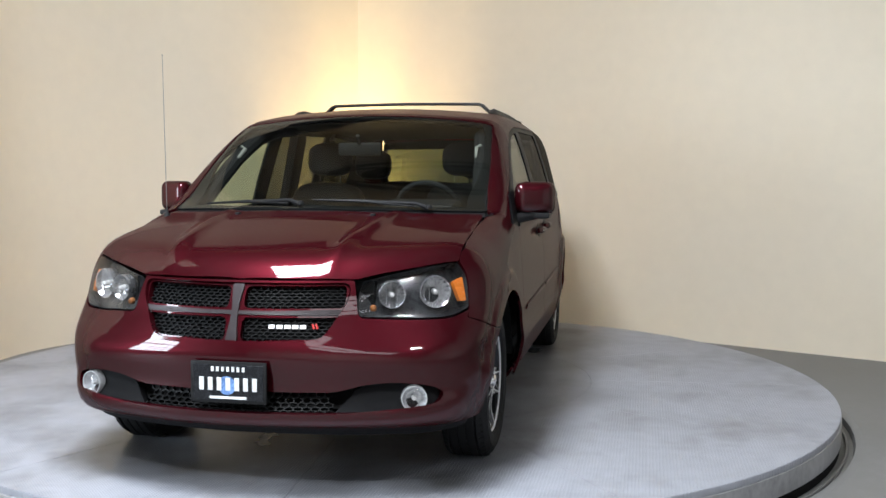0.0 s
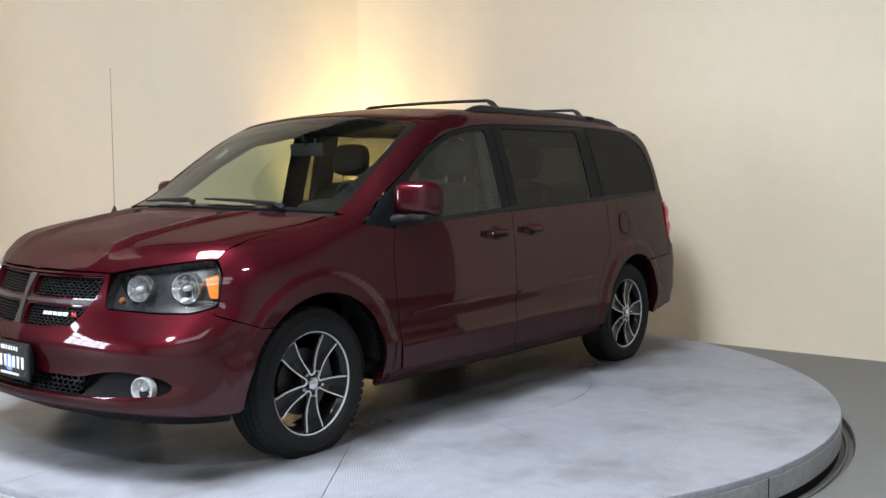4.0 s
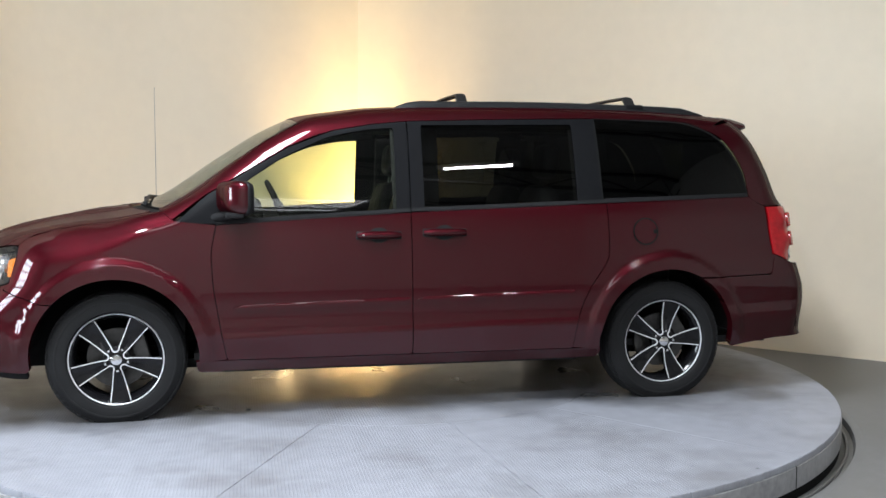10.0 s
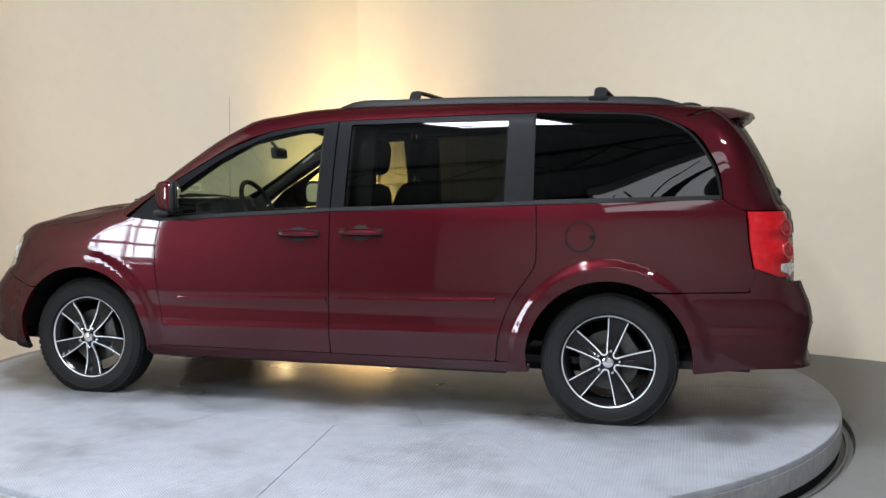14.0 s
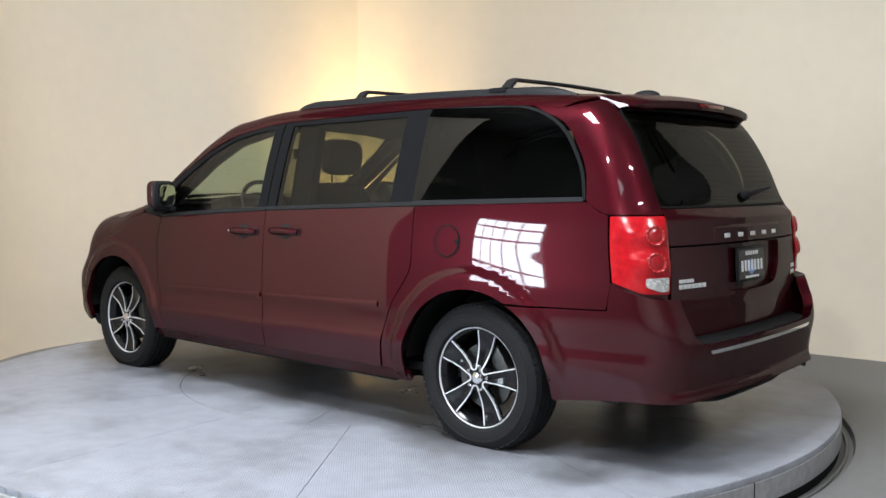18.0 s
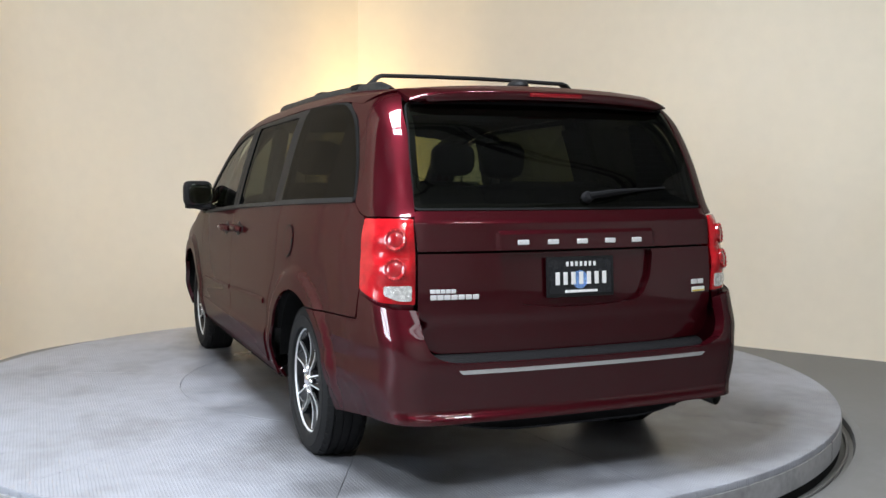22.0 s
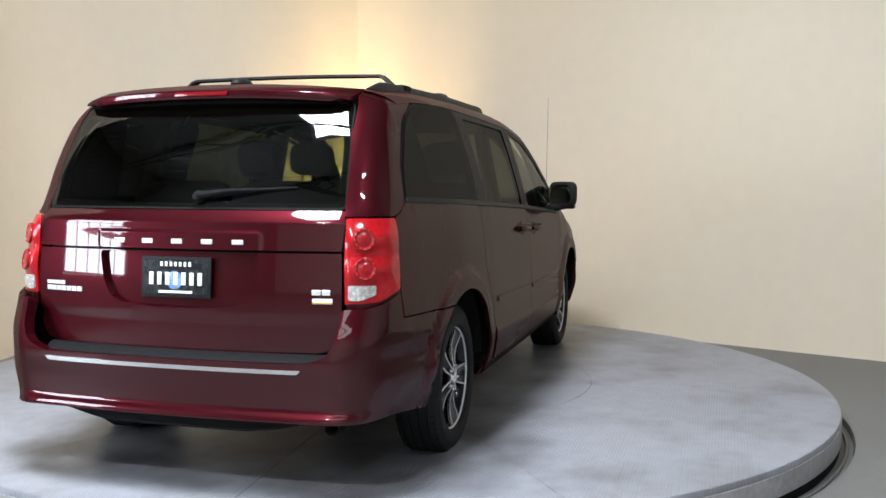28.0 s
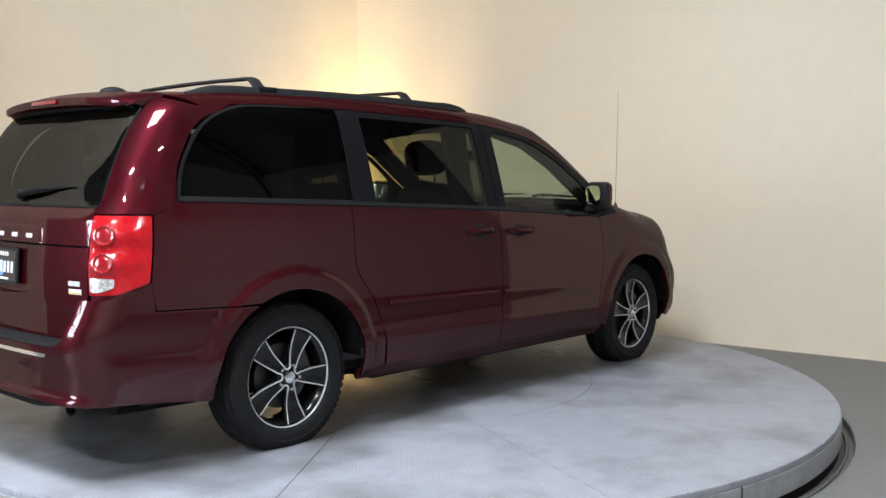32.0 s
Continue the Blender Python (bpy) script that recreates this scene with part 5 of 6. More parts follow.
def rim_meshes():
    """Black spokes with five wide window pairs, bright machined edges."""
    out = {}
    face = 0.088
    bm = bmesh.new()
    bm_lathe(bm, [(0.226, -0.09), (0.205, -0.07), (0.198, -0.02), (0.200, 0.04), (0.214, 0.072), (0.2268, 0.084)], 72)
    out["barrel"] = (bm, RIM_BLACK)
    bm = bmesh.new()
    bm_lathe(bm, [(0.2262, 0.074), (0.2268, 0.0900), (0.2300, 0.0925), (0.2332, 0.0900), (0.2332, 0.080)], 72)
    out["rim_lip"] = (bm, MACHINED)
    # spokes between the windows
    spokes, edges = bmesh.new(), bmesh.new()
    for k in range(5):
        base = 90 + 72 * k + 36
        ny = 9
        lines = []
        for i in range(ny + 1):
            t = i / ny
            r = 0.048 + (0.221 - 0.048) * t
            along = 0.056 + 0.147 * t
            wide = 0.014 + 0.070 * t
            r = math.hypot(along, wide)
            off = 36 - math.degrees(math.atan2(wide, along))
            z = face - 0.022 * math.sin(math.pi * min(t * 1.05, 1)) * 0.6 - 0.004 * t
            lines.append((r, off, z))
        for i in range(ny):
            (r0, h0, z0), (r1, h1, z1) = lines[i], lines[i + 1]
            grid = []
            for r, h, z in ((r0, h0, z0), (r1, h1, z1)):
                row = []
                for f, dz in ((-1, -0.030), (-1, 0.0), (-0.8, 0.0), (0, -0.010), (0.8, 0.0), (1, 0.0), (1, -0.030)):
                    a = radians(base + h * f)
                    row.append((r * math.cos(a), z + dz, r * math.sin(a)))
                grid.append(row)
            for j in range(6):
                q = [grid[0][j], grid[0][j + 1], grid[1][j + 1], grid[1][j]]
                spokes.faces.new([spokes.verts.new(p) for p in q])
        for s in (-1, 1):
            rows = []
            for r, h, z in lines:
                wdeg = math.degrees(0.0052 / r)
                ring = []
                for f, dz in ((0.0, -0.012), (0.0, 0.0025), (1.0, 0.0025), (1.0, -0.004)):
                    a = radians(base + s * (h - f * wdeg))
                    ring.append(edges.verts.new((r * math.cos(a), z + dz, r * math.sin(a))))
                rows.append(ring)
            for a, b in zip(rows, rows[1:]):
                for j in range(3):
                    edges.faces.new([a[j], a[j + 1], b[j + 1], b[j]])
    bmesh.ops.remove_doubles(spokes, verts=spokes.verts, dist=0.0004)
    # rounded foot of each window
    for k in range(5):
        a0 = radians(90 + 72 * k)
        rad, tan = Vector((math.cos(a0), 0, math.sin(a0))), Vector((-math.sin(a0), 0, math.cos(a0)))
        rows = []
        for i in range(9):
            b = radians(90 + 180 * i / 8)
            d = rad * math.cos(b) + tan * math.sin(b)
            rows.append([edges.verts.new(rad * 0.056 + d * q + Vector((0, face + dz, 0))) for q, dz in ((0.014, -0.010), (0.014, 0.0045), (0.0205, 0.0045), (0.0205, -0.010))])
        for a, b in zip(rows, rows[1:]):
            for j in range(3):
                edges.faces.new([a[j], a[j + 1], b[j + 1], b[j]])
    out["spokes"] = (spokes, RIM_BLACK)
    out["machined_edges"] = (edges, MACHINED)
    bm = bmesh.new()
    bm_lathe(bm, [(0.0005, face + 0.004), (0.060, face - 0.002), (0.066, face - 0.006), (0.066, face - 0.04)], 40)
    out["hub"] = (bm, RIM_BLACK)
    bm = bmesh.new()
    bm_lathe(bm, [(0.0005, face + 0.016), (0.020, face + 0.0145), (0.027, face + 0.010), (0.029, face + 0.002)], 32)
    out["centre_cap"] = (bm, CHROME)
    for k in range(5):
        bm = bmesh.new()
        a = radians(90 + 36 + 72 * k)
        bm_lathe(bm, [(0.0005, face + 0.012), (0.006, face + 0.011), (0.0085, face + 0.006), (0.009, face - 0.004)], 8, pose(0.057 * math.cos(a), 0, 0.057 * math.sin(a)))
        out["lug_nut%d" % k] = (bm, CHROME)
    bm = bmesh.new()
    bm_lathe(bm, [(0.05, 0.020), (0.06, 0.024), (0.150, 0.024), (0.150, 0.0), (0.06, 0.0)], 40)
    out["brake_disc"] = (bm, STEEL)
    bm = bmesh.new()
    bm_box(bm, (0.07, 0.07, 0.15), pose(-0.118, 0.02, 0.03, 0, 10, 0), 0.012)
    out["caliper"] = (bm, STEEL)
    return out


first = None
for wx in (WX, -WX):
    for s in (1, -1):
        m = pose(wx, s * 0.812, WZ - 0.003, 0, 0, 0 if s > 0 else 180) @ pose(0, 0, 0, 0, {(1, 1): 4.5, (1, -1): 23.0, (-1, 1): 40.0, (-1, -1): 12.0}[(s, 1 if wx > 0 else -1)], 0)
        if first is None:
            wheel = new("wheel")
            wheel.parent = van
            wheel.matrix_basis = m
            first = wheel
            part("tyre", tyre_mesh(), RUBBER, wheel, "black tyre with tread blocks")
            for nm, (bm, mt) in rim_meshes().items():
                bmesh.ops.scale(bm, vec=(1.045, 1.0, 1.045), verts=bm.verts)
                part(nm.rstrip("01234"), bm, mt, wheel)
            tagged(part("tread", tread_mesh(), RUBBER, wheel), kind="stuff")
        else:
            copy_thing(first, m)


# ---- fittings ----
def skin_at(chart, u, v, s=1, bumper=False):
    og, d = chart(np.array([[u, v]]), s)
    p = ray_to_skin(og, d, bumper=bumper)
    return Vector(p[0]), Vector(skin_normal(p, bumper)[0])


def facing(p, n, lift=0.0):
    """A pose at p whose y axis is the normal and whose z is up along the skin."""
    n = n.normalized()
    x = n.cross(Vector((0, 0, 1))).normalized()
    z = x.cross(n)
    m = Matrix((x, n, z)).transposed().to_4x4()
    m.translation = p + n * lift
    return m


for s in (1, -1):
    for xm, z, nm in ((0.16, 1.0, "front"), (-0.205, 1.012, "sliding")):
        p, n = skin_at(chart_side, xm, z, s)
        m = facing(p, n)
        h = new("door_handle")
        h.parent = van
        h.matrix_basis = m
        bm = bmesh.new()
        pts = []
        for i in range(11):
            t = -1 + 2 * i / 10
            pts.append((t * 0.115, 0.009 + 0.015 * (1 - abs(t) ** 5), 0.0))
        bm_tube(bm, pts, [0.015 + 0.006 * (1 - (abs(t / 5 - 1)) ** 4) for t in range(11)], 10)
        part("grip", bm, PAINT, h)
        bm = bmesh.new()
        bm_box(bm, (0.248, 0.008, 0.044), pose(0, 0.000, 0), 0.0035, 2)
        part("gasket", bm, BLACK_TRIM, h, "black seal round the grip")
        # flat black disc stands in for shade in the body-coloured cup
        bm = bmesh.new()
        bm_lathe(bm, [(0.0005, 0.0035), (0.030, 0.0035), (0.042, 0.002), (0.0425, -0.002)], 24, Matrix.Diagonal((1.35, 1.0, 1.0, 1)))
        part("cup_shade", bm, BLACK_TRIM, h, "black disc for the shade in the handle cup")
        if nm == "front" and s > 0:
            bm = bmesh.new()
            bm_lathe(bm, [(0.0005, 0.046), (0.006, 0.046), (0.007, 0.038)], 14, pose(0.09, -0.003, 0))
            part("lock", bm, CHROME, h)
    # outside mirror
    mir = new("side_mirror")
    mir.parent = van
    bm = bmesh.new()
    bm_box(bm, (0.120, 0.215, 0.178), None, 0.058, 5)
    for v in bm.verts:
        f = (v.co.x + 0.060) / 0.120
        v.co.y *= 1 - 0.24 * f * f
        v.co.z = v.co.z * (1 - 0.16 * f * f) + 0.008 * f
        v.co.x += -0.044 * (v.co.y / 0.1) * s
    bmesh.ops.transform(bm, matrix=pose(0.935, s * 1.025, 1.203), verts=bm.verts)
    part("cap", bm, PAINT, mir, angle=60)
    bm = bmesh.new()
    bm_box(bm, (0.14, 0.220, 0.180), pose(0.889, s * 1.024, 1.202, 0, 0, s * 24) @ Matrix.Diagonal((0.3214, 1, 1, 1)), 0.062, 5)
    part("shell", bm, BLACK_TRIM, mir, angle=60)
    bm = bmesh.new()
    bm_box(bm, (0.14, 0.204, 0.164), pose(0.868, s * 1.015, 1.202, 0, 0, s * 24) @ Matrix.Diagonal((0.1143, 1, 1, 1)), 0.062, 5)
    part("bezel", bm, BLACK_TRIM, mir)
    bm = bmesh.new()
    bm_box(bm, (0.14, 0.182, 0.142), pose(0.860, s * 1.011, 1.202, 0, 0, s * 24) @ Matrix.Diagonal((0.0286, 1, 1, 1)), 0.062, 5)
    part("mirror_glass", bm, MIRROR, mir)
    bm = bmesh.new()
    bm_tube(bm, [(1.05, s * 0.905, 1.098), (1.02, s * 0.935, 1.10), (0.965, s * 0.985, 1.112), (0.94, s * 1.03, 1.125)], [0.034, 0.026, 0.026, 0.03], 12)
    bm_box(bm, (0.10, 0.17, 0.03), pose(0.925, s * 1.02, 1.115), 0.012, 2)
    part("arm", bm, BLACK_TRIM, mir)

# fuel door on the left side
circ = [(x, z) for x, z in arc(-1.392, 1.008, 0.0705, 0, 345, 23)]
FUEL_GAP = [(x, z) for x, z in arc(-1.392, 1.008, 0.079, 0, 345, 23)]
panel("fuel_gap", FUEL_GAP, chart_side, DARK, van, 1, holes=[circ], lift=0.0035, gap=0, flange=0, grid=0.02)
panel("fuel_door", circ, chart_side, PAINT, van, 1, lift=0.0045, gap=0.001, flange=0.004, grid=0.02)
p, n = skin_at(chart_side, -1.452, 1.008)
bm = bmesh.new()
bm_lathe(bm, [(0.0005, 0.002), (0.013, 0.001), (0.014, 0.0)], 12, facing(p, n, 0.004))
part("finger_notch", bm, DARK, van)

# roof rack
for s in (1, -1):
    rail = new("roof_rail")
    rail.parent = van
    n = 28
    vs, fs = [], []
    for i in range(n + 1):
        t = i / n
        x = 0.02 - 1.92 * t
        y = s * (0.640 - 0.03 * step(0.0, 1.0, t))
        z = ray_to_skin(np.array([[x, y, 0.8]]), np.array([[0, 0, 1.0]]))[0][2]
        k = step(0.0, 0.05, t) * step(1.0, 0.93, t)
        hgt = 0.006 + 0.026 * k + 0.004 * (step(0.02, 0.06, t) * step(0.16, 0.11, t) + step(0.80, 0.86, t) * step(1.0, 0.95, t))
        w = 0.014 + 0.014 * k
        vs += [(x, y - w, z - 0.012), (x, y - w * 0.8, z + hgt * 0.8), (x, y, z + hgt), (x, y + w * 0.8, z + hgt * 0.75), (x, y + w, z - 0.014)]
    for i in range(n):
        fs += [(5 * i + j, 5 * i + j + 1, 5 * i + j + 6, 5 * i + j + 5) for j in range(4)]
    mesh_object("rail_body", vs, fs, BLACK_TRIM, rail, "", True)
for xb in (-0.392, -1.447):
    bar = new("cross_bar")
    bar.parent = van
    bm = bmesh.new()
    pts = [(-0.605, 1.730), (-0.57, 1.752), (-0.52, 1.797), (-0.50, 1.806), (-0.25, 1.811), (0, 1.813), (0.25, 1.811), (0.50, 1.806), (0.52, 1.797), (0.57, 1.752), (0.605, 1.730)]
    rings = []
    for i, (y, z) in enumerate(pts):
        a, b = pts[max(i - 1, 0)], pts[min(i + 1, len(pts) - 1)]
        d = Vector((0, b[0] - a[0], b[1] - a[1])).normalized()
        up = Vector((0, -d.z, d.y))
        w = 0.028 if 2 < i < 8 else 0.034
        h = 0.010 if 2 < i < 8 else 0.012
        rings.append([bm.verts.new(Vector((xb + dx * w, y, z)) + up * dz * h) for dx, dz in ((-1, -0.4), (-0.85, 0.7), (0, 1), (0.85, 0.7), (1, -0.4), (0, -1))])
    for a, b in zip(rings, rings[1:]):
        for j in range(6):
            bm.faces.new([a[j], a[(j + 1) % 6], b[(j + 1) % 6], b[j]])
    bm.faces.new(rings[0])
    bm.faces.new(rings[-1])
    part("bar", bm, BLACK_TRIM, bar, angle=50)
    for s in (1, -1):
        bm = bmesh.new()
        bm_box(bm, (0.11, 0.06, 0.03), pose(xb, s * 0.612, 1.742), 0.010, 2)
        part("clamp", bm, BLACK_PLASTIC, bar)

# aerial, roof pod, wipers, washer jets
aer = new("aerial")
aer.parent = van
za = side_of(1.462, 0.80)[1]
bm = bmesh.new()
bm_lathe(bm, [(0.0005, 0.035), (0.006, 0.034), (0.008, 0.02), (0.016, 0.008), (0.019, -0.01)], 16, pose(1.462, -0.80, za), axis="Z")
part("base", bm, BLACK_TRIM, aer)
bm = bmesh.new()
bm_tube(bm, [(1.462, -0.80, za + 0.03), (1.463, -0.805, 1.55), (1.464, -0.81, 1.925)], [0.0020, 0.0017, 0.0012], 6)
bmesh.ops.create_icosphere(bm, subdivisions=1, radius=0.0035, matrix=pose(1.464, -0.81, 1.927))
part("mast", bm, material("grey_mast", (0.16, 0.16, 0.16), 0.5), aer)
bm = bmesh.new()
bmesh.ops.create_uvsphere(bm, u_segments=20, v_segments=10, radius=1.0, matrix=pose(-1.92, 0, side_of(-1.92, 0)[1] + 0.004) @ Matrix.Diagonal((0.075, 0.042, 0.030, 1)))
part("roof_pod", bm, BLACK_TRIM, van, "small black roof aerial pod")


def wiper(foot, tip, lift=0.02):
    w = new("wiper")
    w.parent = van
    a, b = Vector(foot), Vector(tip)
    bm = bmesh.new()
    bm_tube(bm, [a, a.lerp(b, 0.1) + Vector((0, 0, lift)), a.lerp(b, 0.55) + Vector((0, 0, lift * 0.8))], [0.012, 0.010, 0.006], 8)
    bm_lathe(bm, [(0.0005, 0.02), (0.014, 0.018), (0.017, 0.0)], 14, Matrix.Translation(a), axis="Z")
    part("arm", bm, BLACK_TRIM, w)
    bm = bmesh.new()
    d = (b - a)
    bm_tube(bm, [a.lerp(b, 0.12) + Vector((0, 0, 0.006)), a.lerp(b, 0.55) + Vector((0, 0, lift * 0.7)), b + Vector((0, 0, 0.004))], [0.006, 0.010, 0.005], 6)
    part("blade", bm, BLACK_TRIM, w)


def on_top(x, y, up=0.01):
    return (x, y, side_of(x, abs(y))[1] + up)


wiper(on_top(1.41, 0.56), on_top(1.43, -0.02, 0.015))
wiper(on_top(1.46, -0.08), on_top(1.37, -0.62, 0.015))
for s in (1, -1):
    bm = bmesh.new()
    bm_box(bm, (0.03, 0.022, 0.014), pose(*on_top(1.62, s * 0.34, 0.004)), 0.005, 2)
    part("washer_jet", bm, BLACK_TRIM, van)
p0, n0 = skin_at(REAR, ru(-2.42, -0.07), 1.225)
p1, n1 = skin_at(REAR, ru(-2.40, -0.50), 1.265)
w = new("rear_wiper")
w.parent = van
bm = bmesh.new()
a, b = p0 + n0 * 0.02, p1 + n1 * 0.008
bm_lathe(bm, [(0.0005, 0.030), (0.018, 0.028), (0.024, 0.02), (0.026, -0.01)], 18, facing(p0, n0))
bm_tube(bm, [a, a.lerp(b, 0.3) + n0 * 0.018, a.lerp(b, 0.6) + n0 * 0.012], [0.016, 0.011, 0.007], 8)
part("arm", bm, BLACK_PLASTIC, w)
bm = bmesh.new()
bm_tube(bm, [a.lerp(b, 0.15) - Vector((0, 0, 0.012)), a.lerp(b, 0.6) + n0 * 0.008, b], [0.004, 0.008, 0.004], 6)
part("blade", bm, BLACK_PLASTIC, w)


# number plates with plain bars for the writing, and badges as plain shapes
def dealer_plate(m):
    pl = new("licence_plate")
    pl.parent = van
    pl.matrix_basis = m
    bm = bmesh.new()
    bm_box(bm, (0.318, 0.012, 0.165), None, 0.004, 2)
    part("frame", bm, BLACK_TRIM, pl)
    bm = bmesh.new()
    bm_box(bm, (0.292, 0.004, 0.140), pose(0, 0.0055, 0), 0.001, 1)
    part("sheet", bm, PLATE_BLACK, pl, "glossy black dealer plate")
    bm = bmesh.new()
    bm_lathe(bm, [(0.0005, 0.0), (0.036, 0.0), (0.038, -0.001)], 30, pose(0.005, 0.0082, -0.012))
    part("emblem", bm, PLATE_BLUE, pl, "blue round emblem")
    for k in range(7):
        bm = bmesh.new()
        bm_box(bm, (0.020, 0.003, 0.052), pose((k - 3) * 0.037, 0.0085, -0.006), 0.001, 1)
        part("letter_bar", bm, LETTER_WHITE, pl)
    for k in range(7):
        bm = bmesh.new()
        bm_box(bm, (0.012, 0.003, 0.019), pose((k - 3) * 0.0215, 0.0085, 0.053), 0.001, 1)
        part("letter_bar", bm, LETTER_WHITE, pl)
    bm = bmesh.new()
    bm_box(bm, (0.155, 0.003, 0.011), pose(0, 0.0085, -0.060), 0.001, 1)
    part("letter_bar", bm, LETTER_WHITE, pl)


dealer_plate(pose(2.508, 0.004, 0.505, 0, 0, -90))
bm = bmesh.new()
bm_box(bm, (0.03, 0.27, 0.12), pose(2.488, 0.004, 0.505), 0.004, 1)
part("plate_bracket", bm, BLACK_PLASTIC, van)
dealer_plate(pose(-2.494, 0.0, 0.903, 3.5, 0, 90))
for k in range(5):
    p, n = skin_at(REAR, ru(-2.51, 0.27 - 0.138 * k), 1.049)
    bm = bmesh.new()
    bm_box(bm, (0.050, 0.006, 0.020), facing(p, n, 0.008), 0.002, 1)
    part("name_bar", bm, BADGE, van, "bright badge bar")
for y0, wdt, z, hgt in ((0.615, 0.115, 0.862, 0.016), (0.558, 0.215, 0.838, 0.020)):
    k = 5 if wdt < 0.15 else 7
    for i in range(k):
        p, n = skin_at(REAR, ru(-2.47, (0.665 if k == 5 else 0.665) - wdt * (i + 0.5) / k), z)
        bm = bmesh.new()
        bm_box(bm, (wdt / k * 0.82, 0.005, hgt), facing(p, n, 0.002), 0.0015, 1)
        part("name_bar", bm, BADGE, van, "bright badge bar")
for i, (y, wdt) in enumerate(((-0.605, 0.036), (-0.648, 0.034))):
    p, n = skin_at(REAR, ru(-2.47, y), 0.856)
    bm = bmesh.new()
    bm_box(bm, (wdt, 0.005, 0.021), facing(p, n, 0.002), 0.0015, 1)
    part("name_bar", bm, BADGE, van, "bright badge bar")
p, n = skin_at(REAR, ru(-2.47, -0.632), 0.822)
bm = bmesh.new()
bm_box(bm, (0.080, 0.004, 0.022), facing(p, n, 0.002), 0.001, 1)
part("badge", bm, LETTER_WHITE, van, "small white fuel badge")
bm = bmesh.new()
bm_box(bm, (0.078, 0.003, 0.006), facing(p, n, 0.0045) @ pose(0, 0, -0.006), 0.001, 1)
part("badge_stripe", bm, material("yellow_badge_stripe", (0.6, 0.45, 0.05), 0.4), van)
for i in range(5):
    p, n = skin_at(FRONT, fu(2.42, 0.15 + 0.032 * i), 0.727)
    bm = bmesh.new()
    bm_box(bm, (0.026, 0.005, 0.017), facing(p, n, -0.028), 0.0015, 1)
    part("name_bar", bm, BADGE, van, "bright grille badge bar")
for i in range(2):
    p, n = skin_at(FRONT, fu(2.40, 0.315 + 0.014 * i), 0.729)
    bm = bmesh.new()
    bm_box(bm, (0.008, 0.005, 0.022), facing(p, n, -0.028) @ pose(0, 0, 0, 0, 20, 0), 0.001, 1)
    part("badge_slash", bm, material("red_badge", (0.5, 0.02, 0.02), 0.35), van)


# defroster lines in the tailgate glass
bm = bmesh.new()
for i in range(13):
    z = 1.235 + 0.0255 * i
    line = []
    for j in range(13):
        p, n = skin_at(REAR, ru(-2.40, 0.60 * (j / 6 - 1)), z)
        line.append(tuple(Vector(p) - Vector(n) * 0.006))
    bm_tube(bm, line, 0.0009, 4)
tagged(part("defroster_line", bm, SEAL, van, "thin dark defroster lines on the glass"), kind="stuff")


# ---- cabin ----
def pad(bm, size, m, e=0.4):
    """A soft block with rounded sides: small e is boxier."""
    bmesh.ops.create_uvsphere(bm, u_segments=28, v_segments=16, radius=1.0)
    for v in bm.verts:
        v.co = m @ Vector([math.copysign(abs(c) ** e, c) * q / 2 for c, q in zip(v.co, size)])


def seat(x, y, w=0.50, back=0.66, rest=0.27, rise=0.135):
    st = new("seat")
    st.parent = van
    bm = bmesh.new()
    bm_box(bm, (0.52, w, 0.16), pose(x, y, 0.72, 0, -5, 0), 0.05, 3)
    part("cushion", bm, SEAT_CLOTH, st)
    bm = bmesh.new()
    pad(bm, (0.17, w * 0.98, back * 1.1), pose(x - 0.31, y, 0.74 + back * 0.5, 0, -13, 0), 0.5 if rest else 0.3)
    part("backrest", bm, SEAT_CLOTH, st)
    if rest:
        bm = bmesh.new()
        pad(bm, (0.12, rest, 0.215), pose(x - 0.39, y, 0.76 + back + rise, 0, -6, 0), 0.62)
        part("headrest", bm, SEAT_CLOTH, st)
        bm = bmesh.new()
        for s in (-1, 1):
            bm_tube(bm, [(x - 0.37, y + s * 0.07, 0.70 + back), (x - 0.388, y + s * 0.07, 0.84 + back)], 0.006, 6)
        part("headrest_post", bm, CHROME, st)
    bm = bmesh.new()
    bm_box(bm, (0.42, w * 0.8, 0.34), pose(x, y, 0.48), 0.02, 1)
    part("base", bm, CABIN_BLACK, st)


for s in (1, -1):
    seat(0.26, s * 0.455, 0.52, 0.52, 0.30, 0.155)
    seat(-0.57, s * 0.40, 0.50, 0.51, 0.27, 0.145)
    bm = bmesh.new()
    bm_box(bm, (0.17, 0.07, 0.74), pose(-0.13, s * 0.745, 1.24, s * 11, 0, 0), 0.03, 2)
    part("post_trim", bm, CABIN_BLACK, van, "black inner door post trim")
seat(-1.45, 0.375, 0.505, 0.525, 0)
seat(-1.45, -0.255, 0.735, 0.525, 0)
bm = bmesh.new()
bm_box(bm, (0.50, 1.56, 0.20), pose(1.02, 0, 0.98, 0, 8, 0), 0.07, 3)
bm_box(bm, (0.34, 1.50, 0.36), pose(1.08, 0, 0.74), 0.05, 2)
bm_box(bm, (0.22, 0.42, 0.15), pose(0.88, 0.40, 1.11, 0, 10, 0), 0.05, 3)
bm_box(bm, (0.26, 0.36, 0.40), pose(0.86, 0, 0.80, 0, 15, 0), 0.05, 2)
part("dashboard", bm, CABIN_BLACK, van)
sw = new("steering_wheel")
sw.parent = van
sw.matrix_basis = pose(0.66, 0.39, 1.12, 0, -64, 0)
bm = bmesh.new()
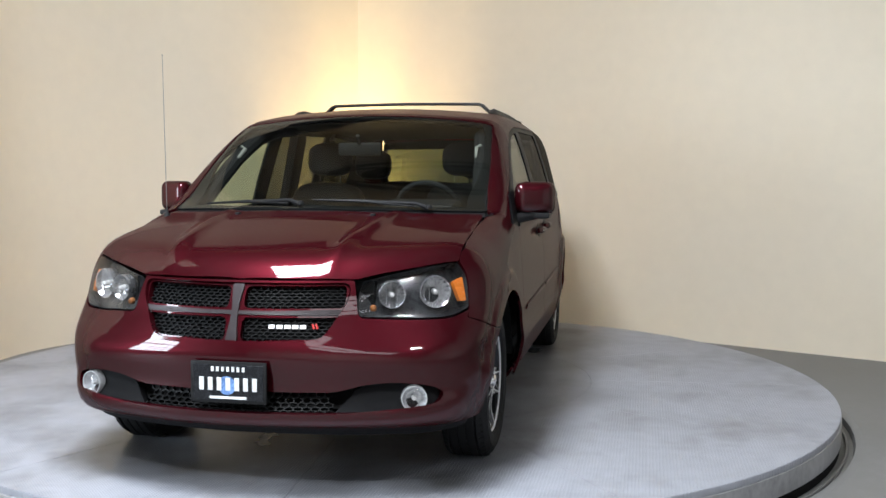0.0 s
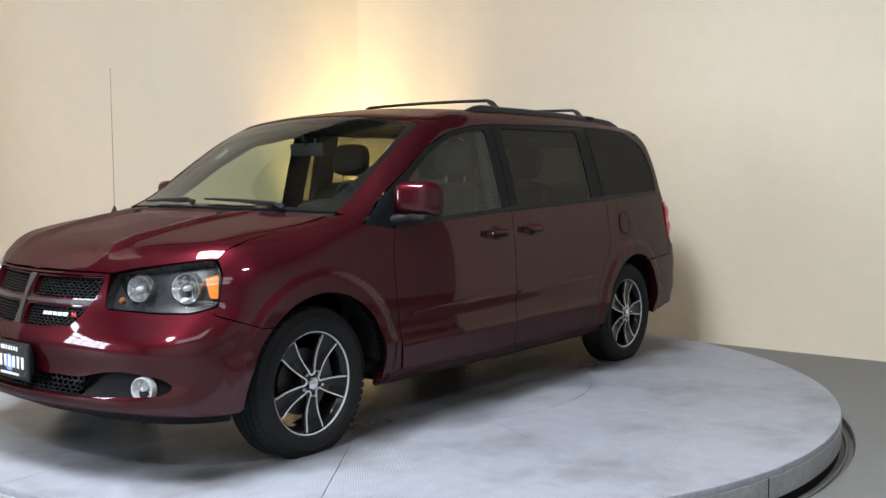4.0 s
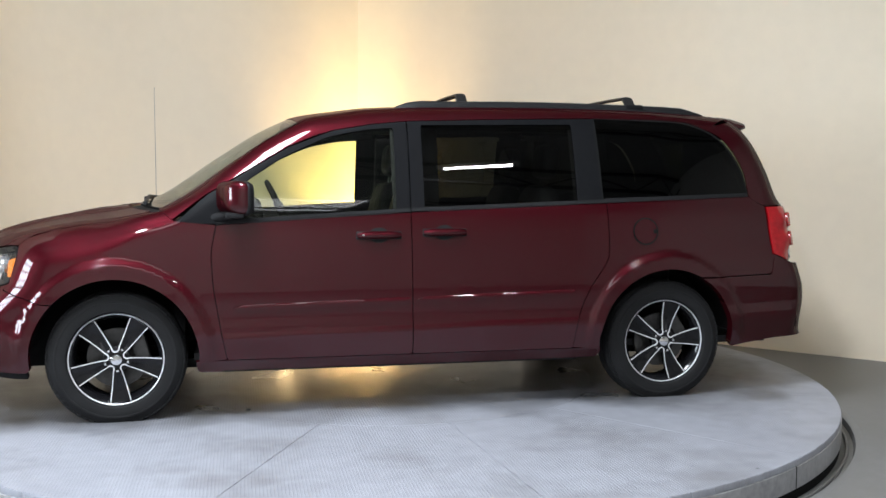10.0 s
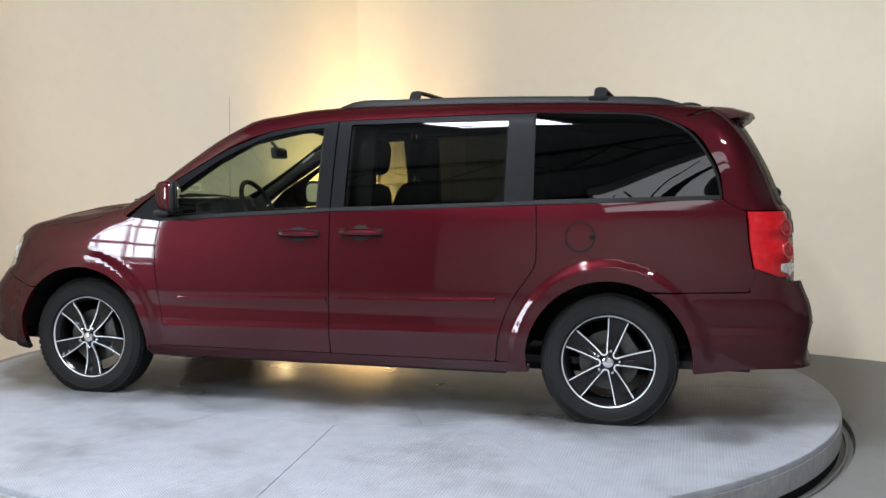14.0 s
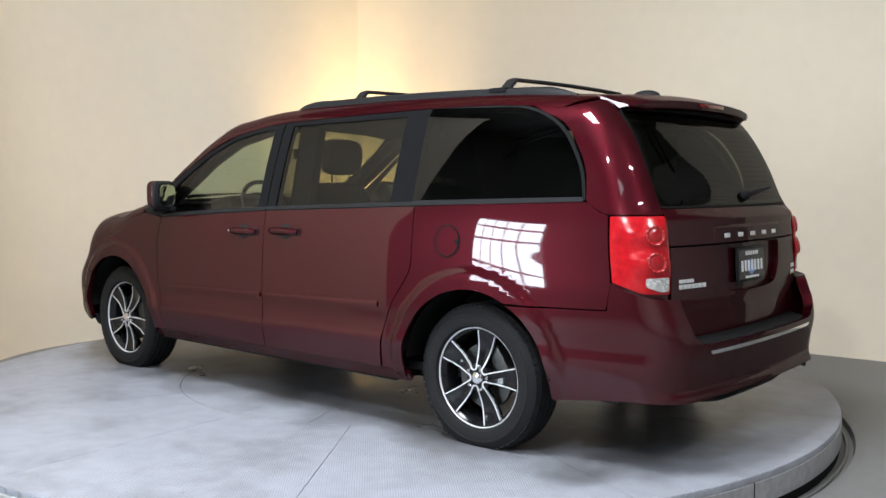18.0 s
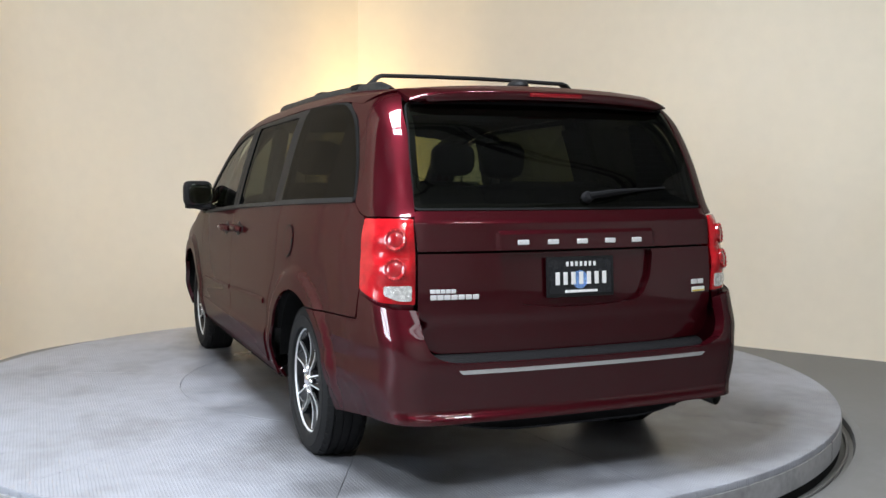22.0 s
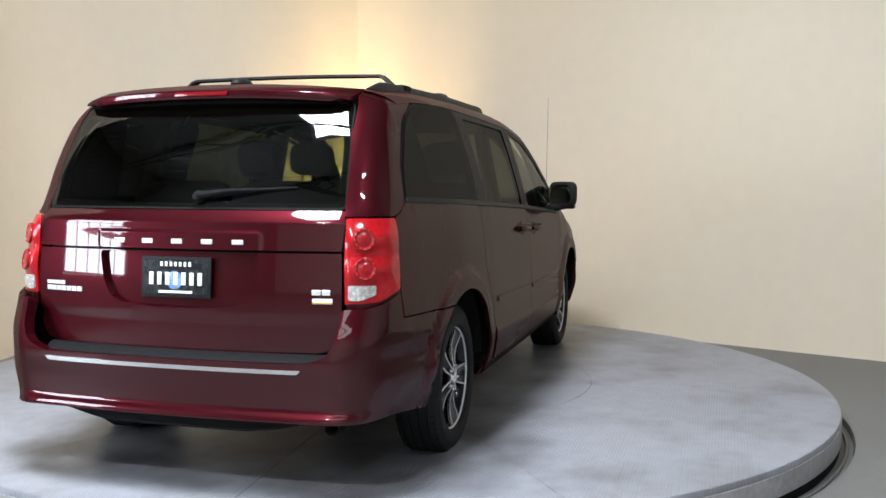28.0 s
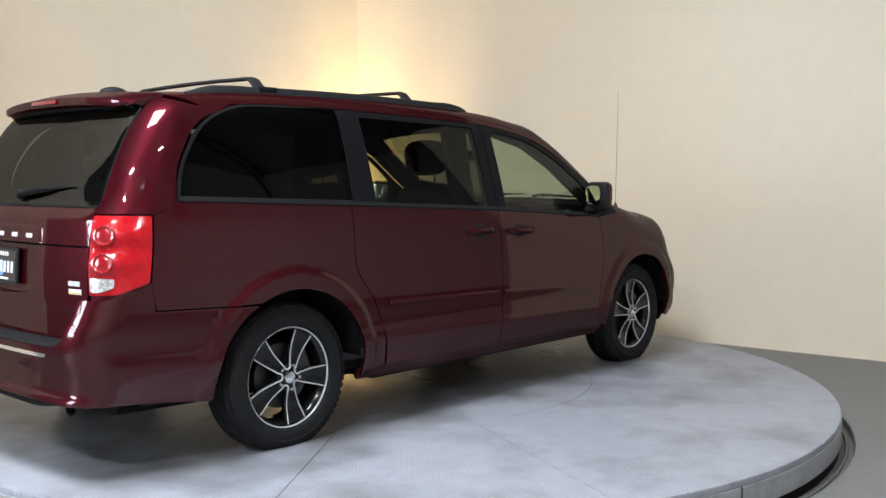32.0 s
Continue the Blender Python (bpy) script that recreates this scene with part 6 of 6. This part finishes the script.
bm_tube(bm, [(0.185 * math.cos(2 * math.pi * k / 28), 0.185 * math.sin(2 * math.pi * k / 28), 0) for k in range(29)], 0.015, 8, cap=False)
part("ring", bm, CABIN_BLACK, sw)
bm = bmesh.new()
bm_box(bm, (0.14, 0.15, 0.05), None, 0.03, 2)
for a in (90, 270, 180):
    bm_box(bm, (0.13, 0.03, 0.015), pose(0, 0, 0, 0, 0, a) @ pose(0.12, 0, 0), 0.005, 1)
part("spokes", bm, CABIN_BLACK, sw)
rv = new("cabin_mirror")
rv.parent = van
bm = bmesh.new()
bm_box(bm, (0.035, 0.25, 0.075), pose(0.70, 0.0, 1.475, 0, 8, 6), 0.016, 2)
part("casing", bm, CABIN_BLACK, rv)
bm = bmesh.new()
bm_box(bm, (0.004, 0.225, 0.055), pose(0.681, 0.0, 1.473, 0, 8, 6), 0.001, 1)
part("mirror_glass", bm, MIRROR, rv)
bm = bmesh.new()
bm_tube(bm, [(0.71, 0, 1.50), (0.75, 0, 1.55)], 0.012, 8)
part("stalk", bm, CABIN_BLACK, rv)
for s in (1, -1):
    bm = bmesh.new()
    bm_tube(bm, [(1.22, s * 0.755, 1.12), (1.00, s * 0.745, 1.27), (0.78, s * 0.715, 1.42), (0.55, s * 0.675, 1.545), (0.25, s * 0.665, 1.60), (-0.02, s * 0.66, 1.61)], [0.035, 0.043, 0.043, 0.043, 0.035, 0.03], 10)
    part("pillar_trim", bm, CABIN_BLACK, van, "black inner windshield pillar trim")
    bm = bmesh.new()
    bm_tube(bm, [(0.86, s * 0.735, 1.385), (0.85, s * 0.705, 1.395), (0.80, s * 0.690, 1.435), (0.745, s * 0.680, 1.475), (0.735, s * 0.705, 1.49)], 0.012, 8)
    part("grab_handle", bm, material("grey_handle", (0.30, 0.29, 0.27), 0.6, 0, 30, 0.1), van, "grey windshield pillar grab handle")
bm = bmesh.new()
bm_box(bm, (3.4, 1.6, 0.04), pose(-0.55, 0, 0.34))
part("cabin_floor", bm, CABIN_BLACK, van, smooth=False)


def motions():
    times = [float(i) for i in range(33)]
    walk(turntable, [(t, table_pose(t)) for t in times])
    walk(minivan, [(t, car_pose(t)) for t in times])


motions()
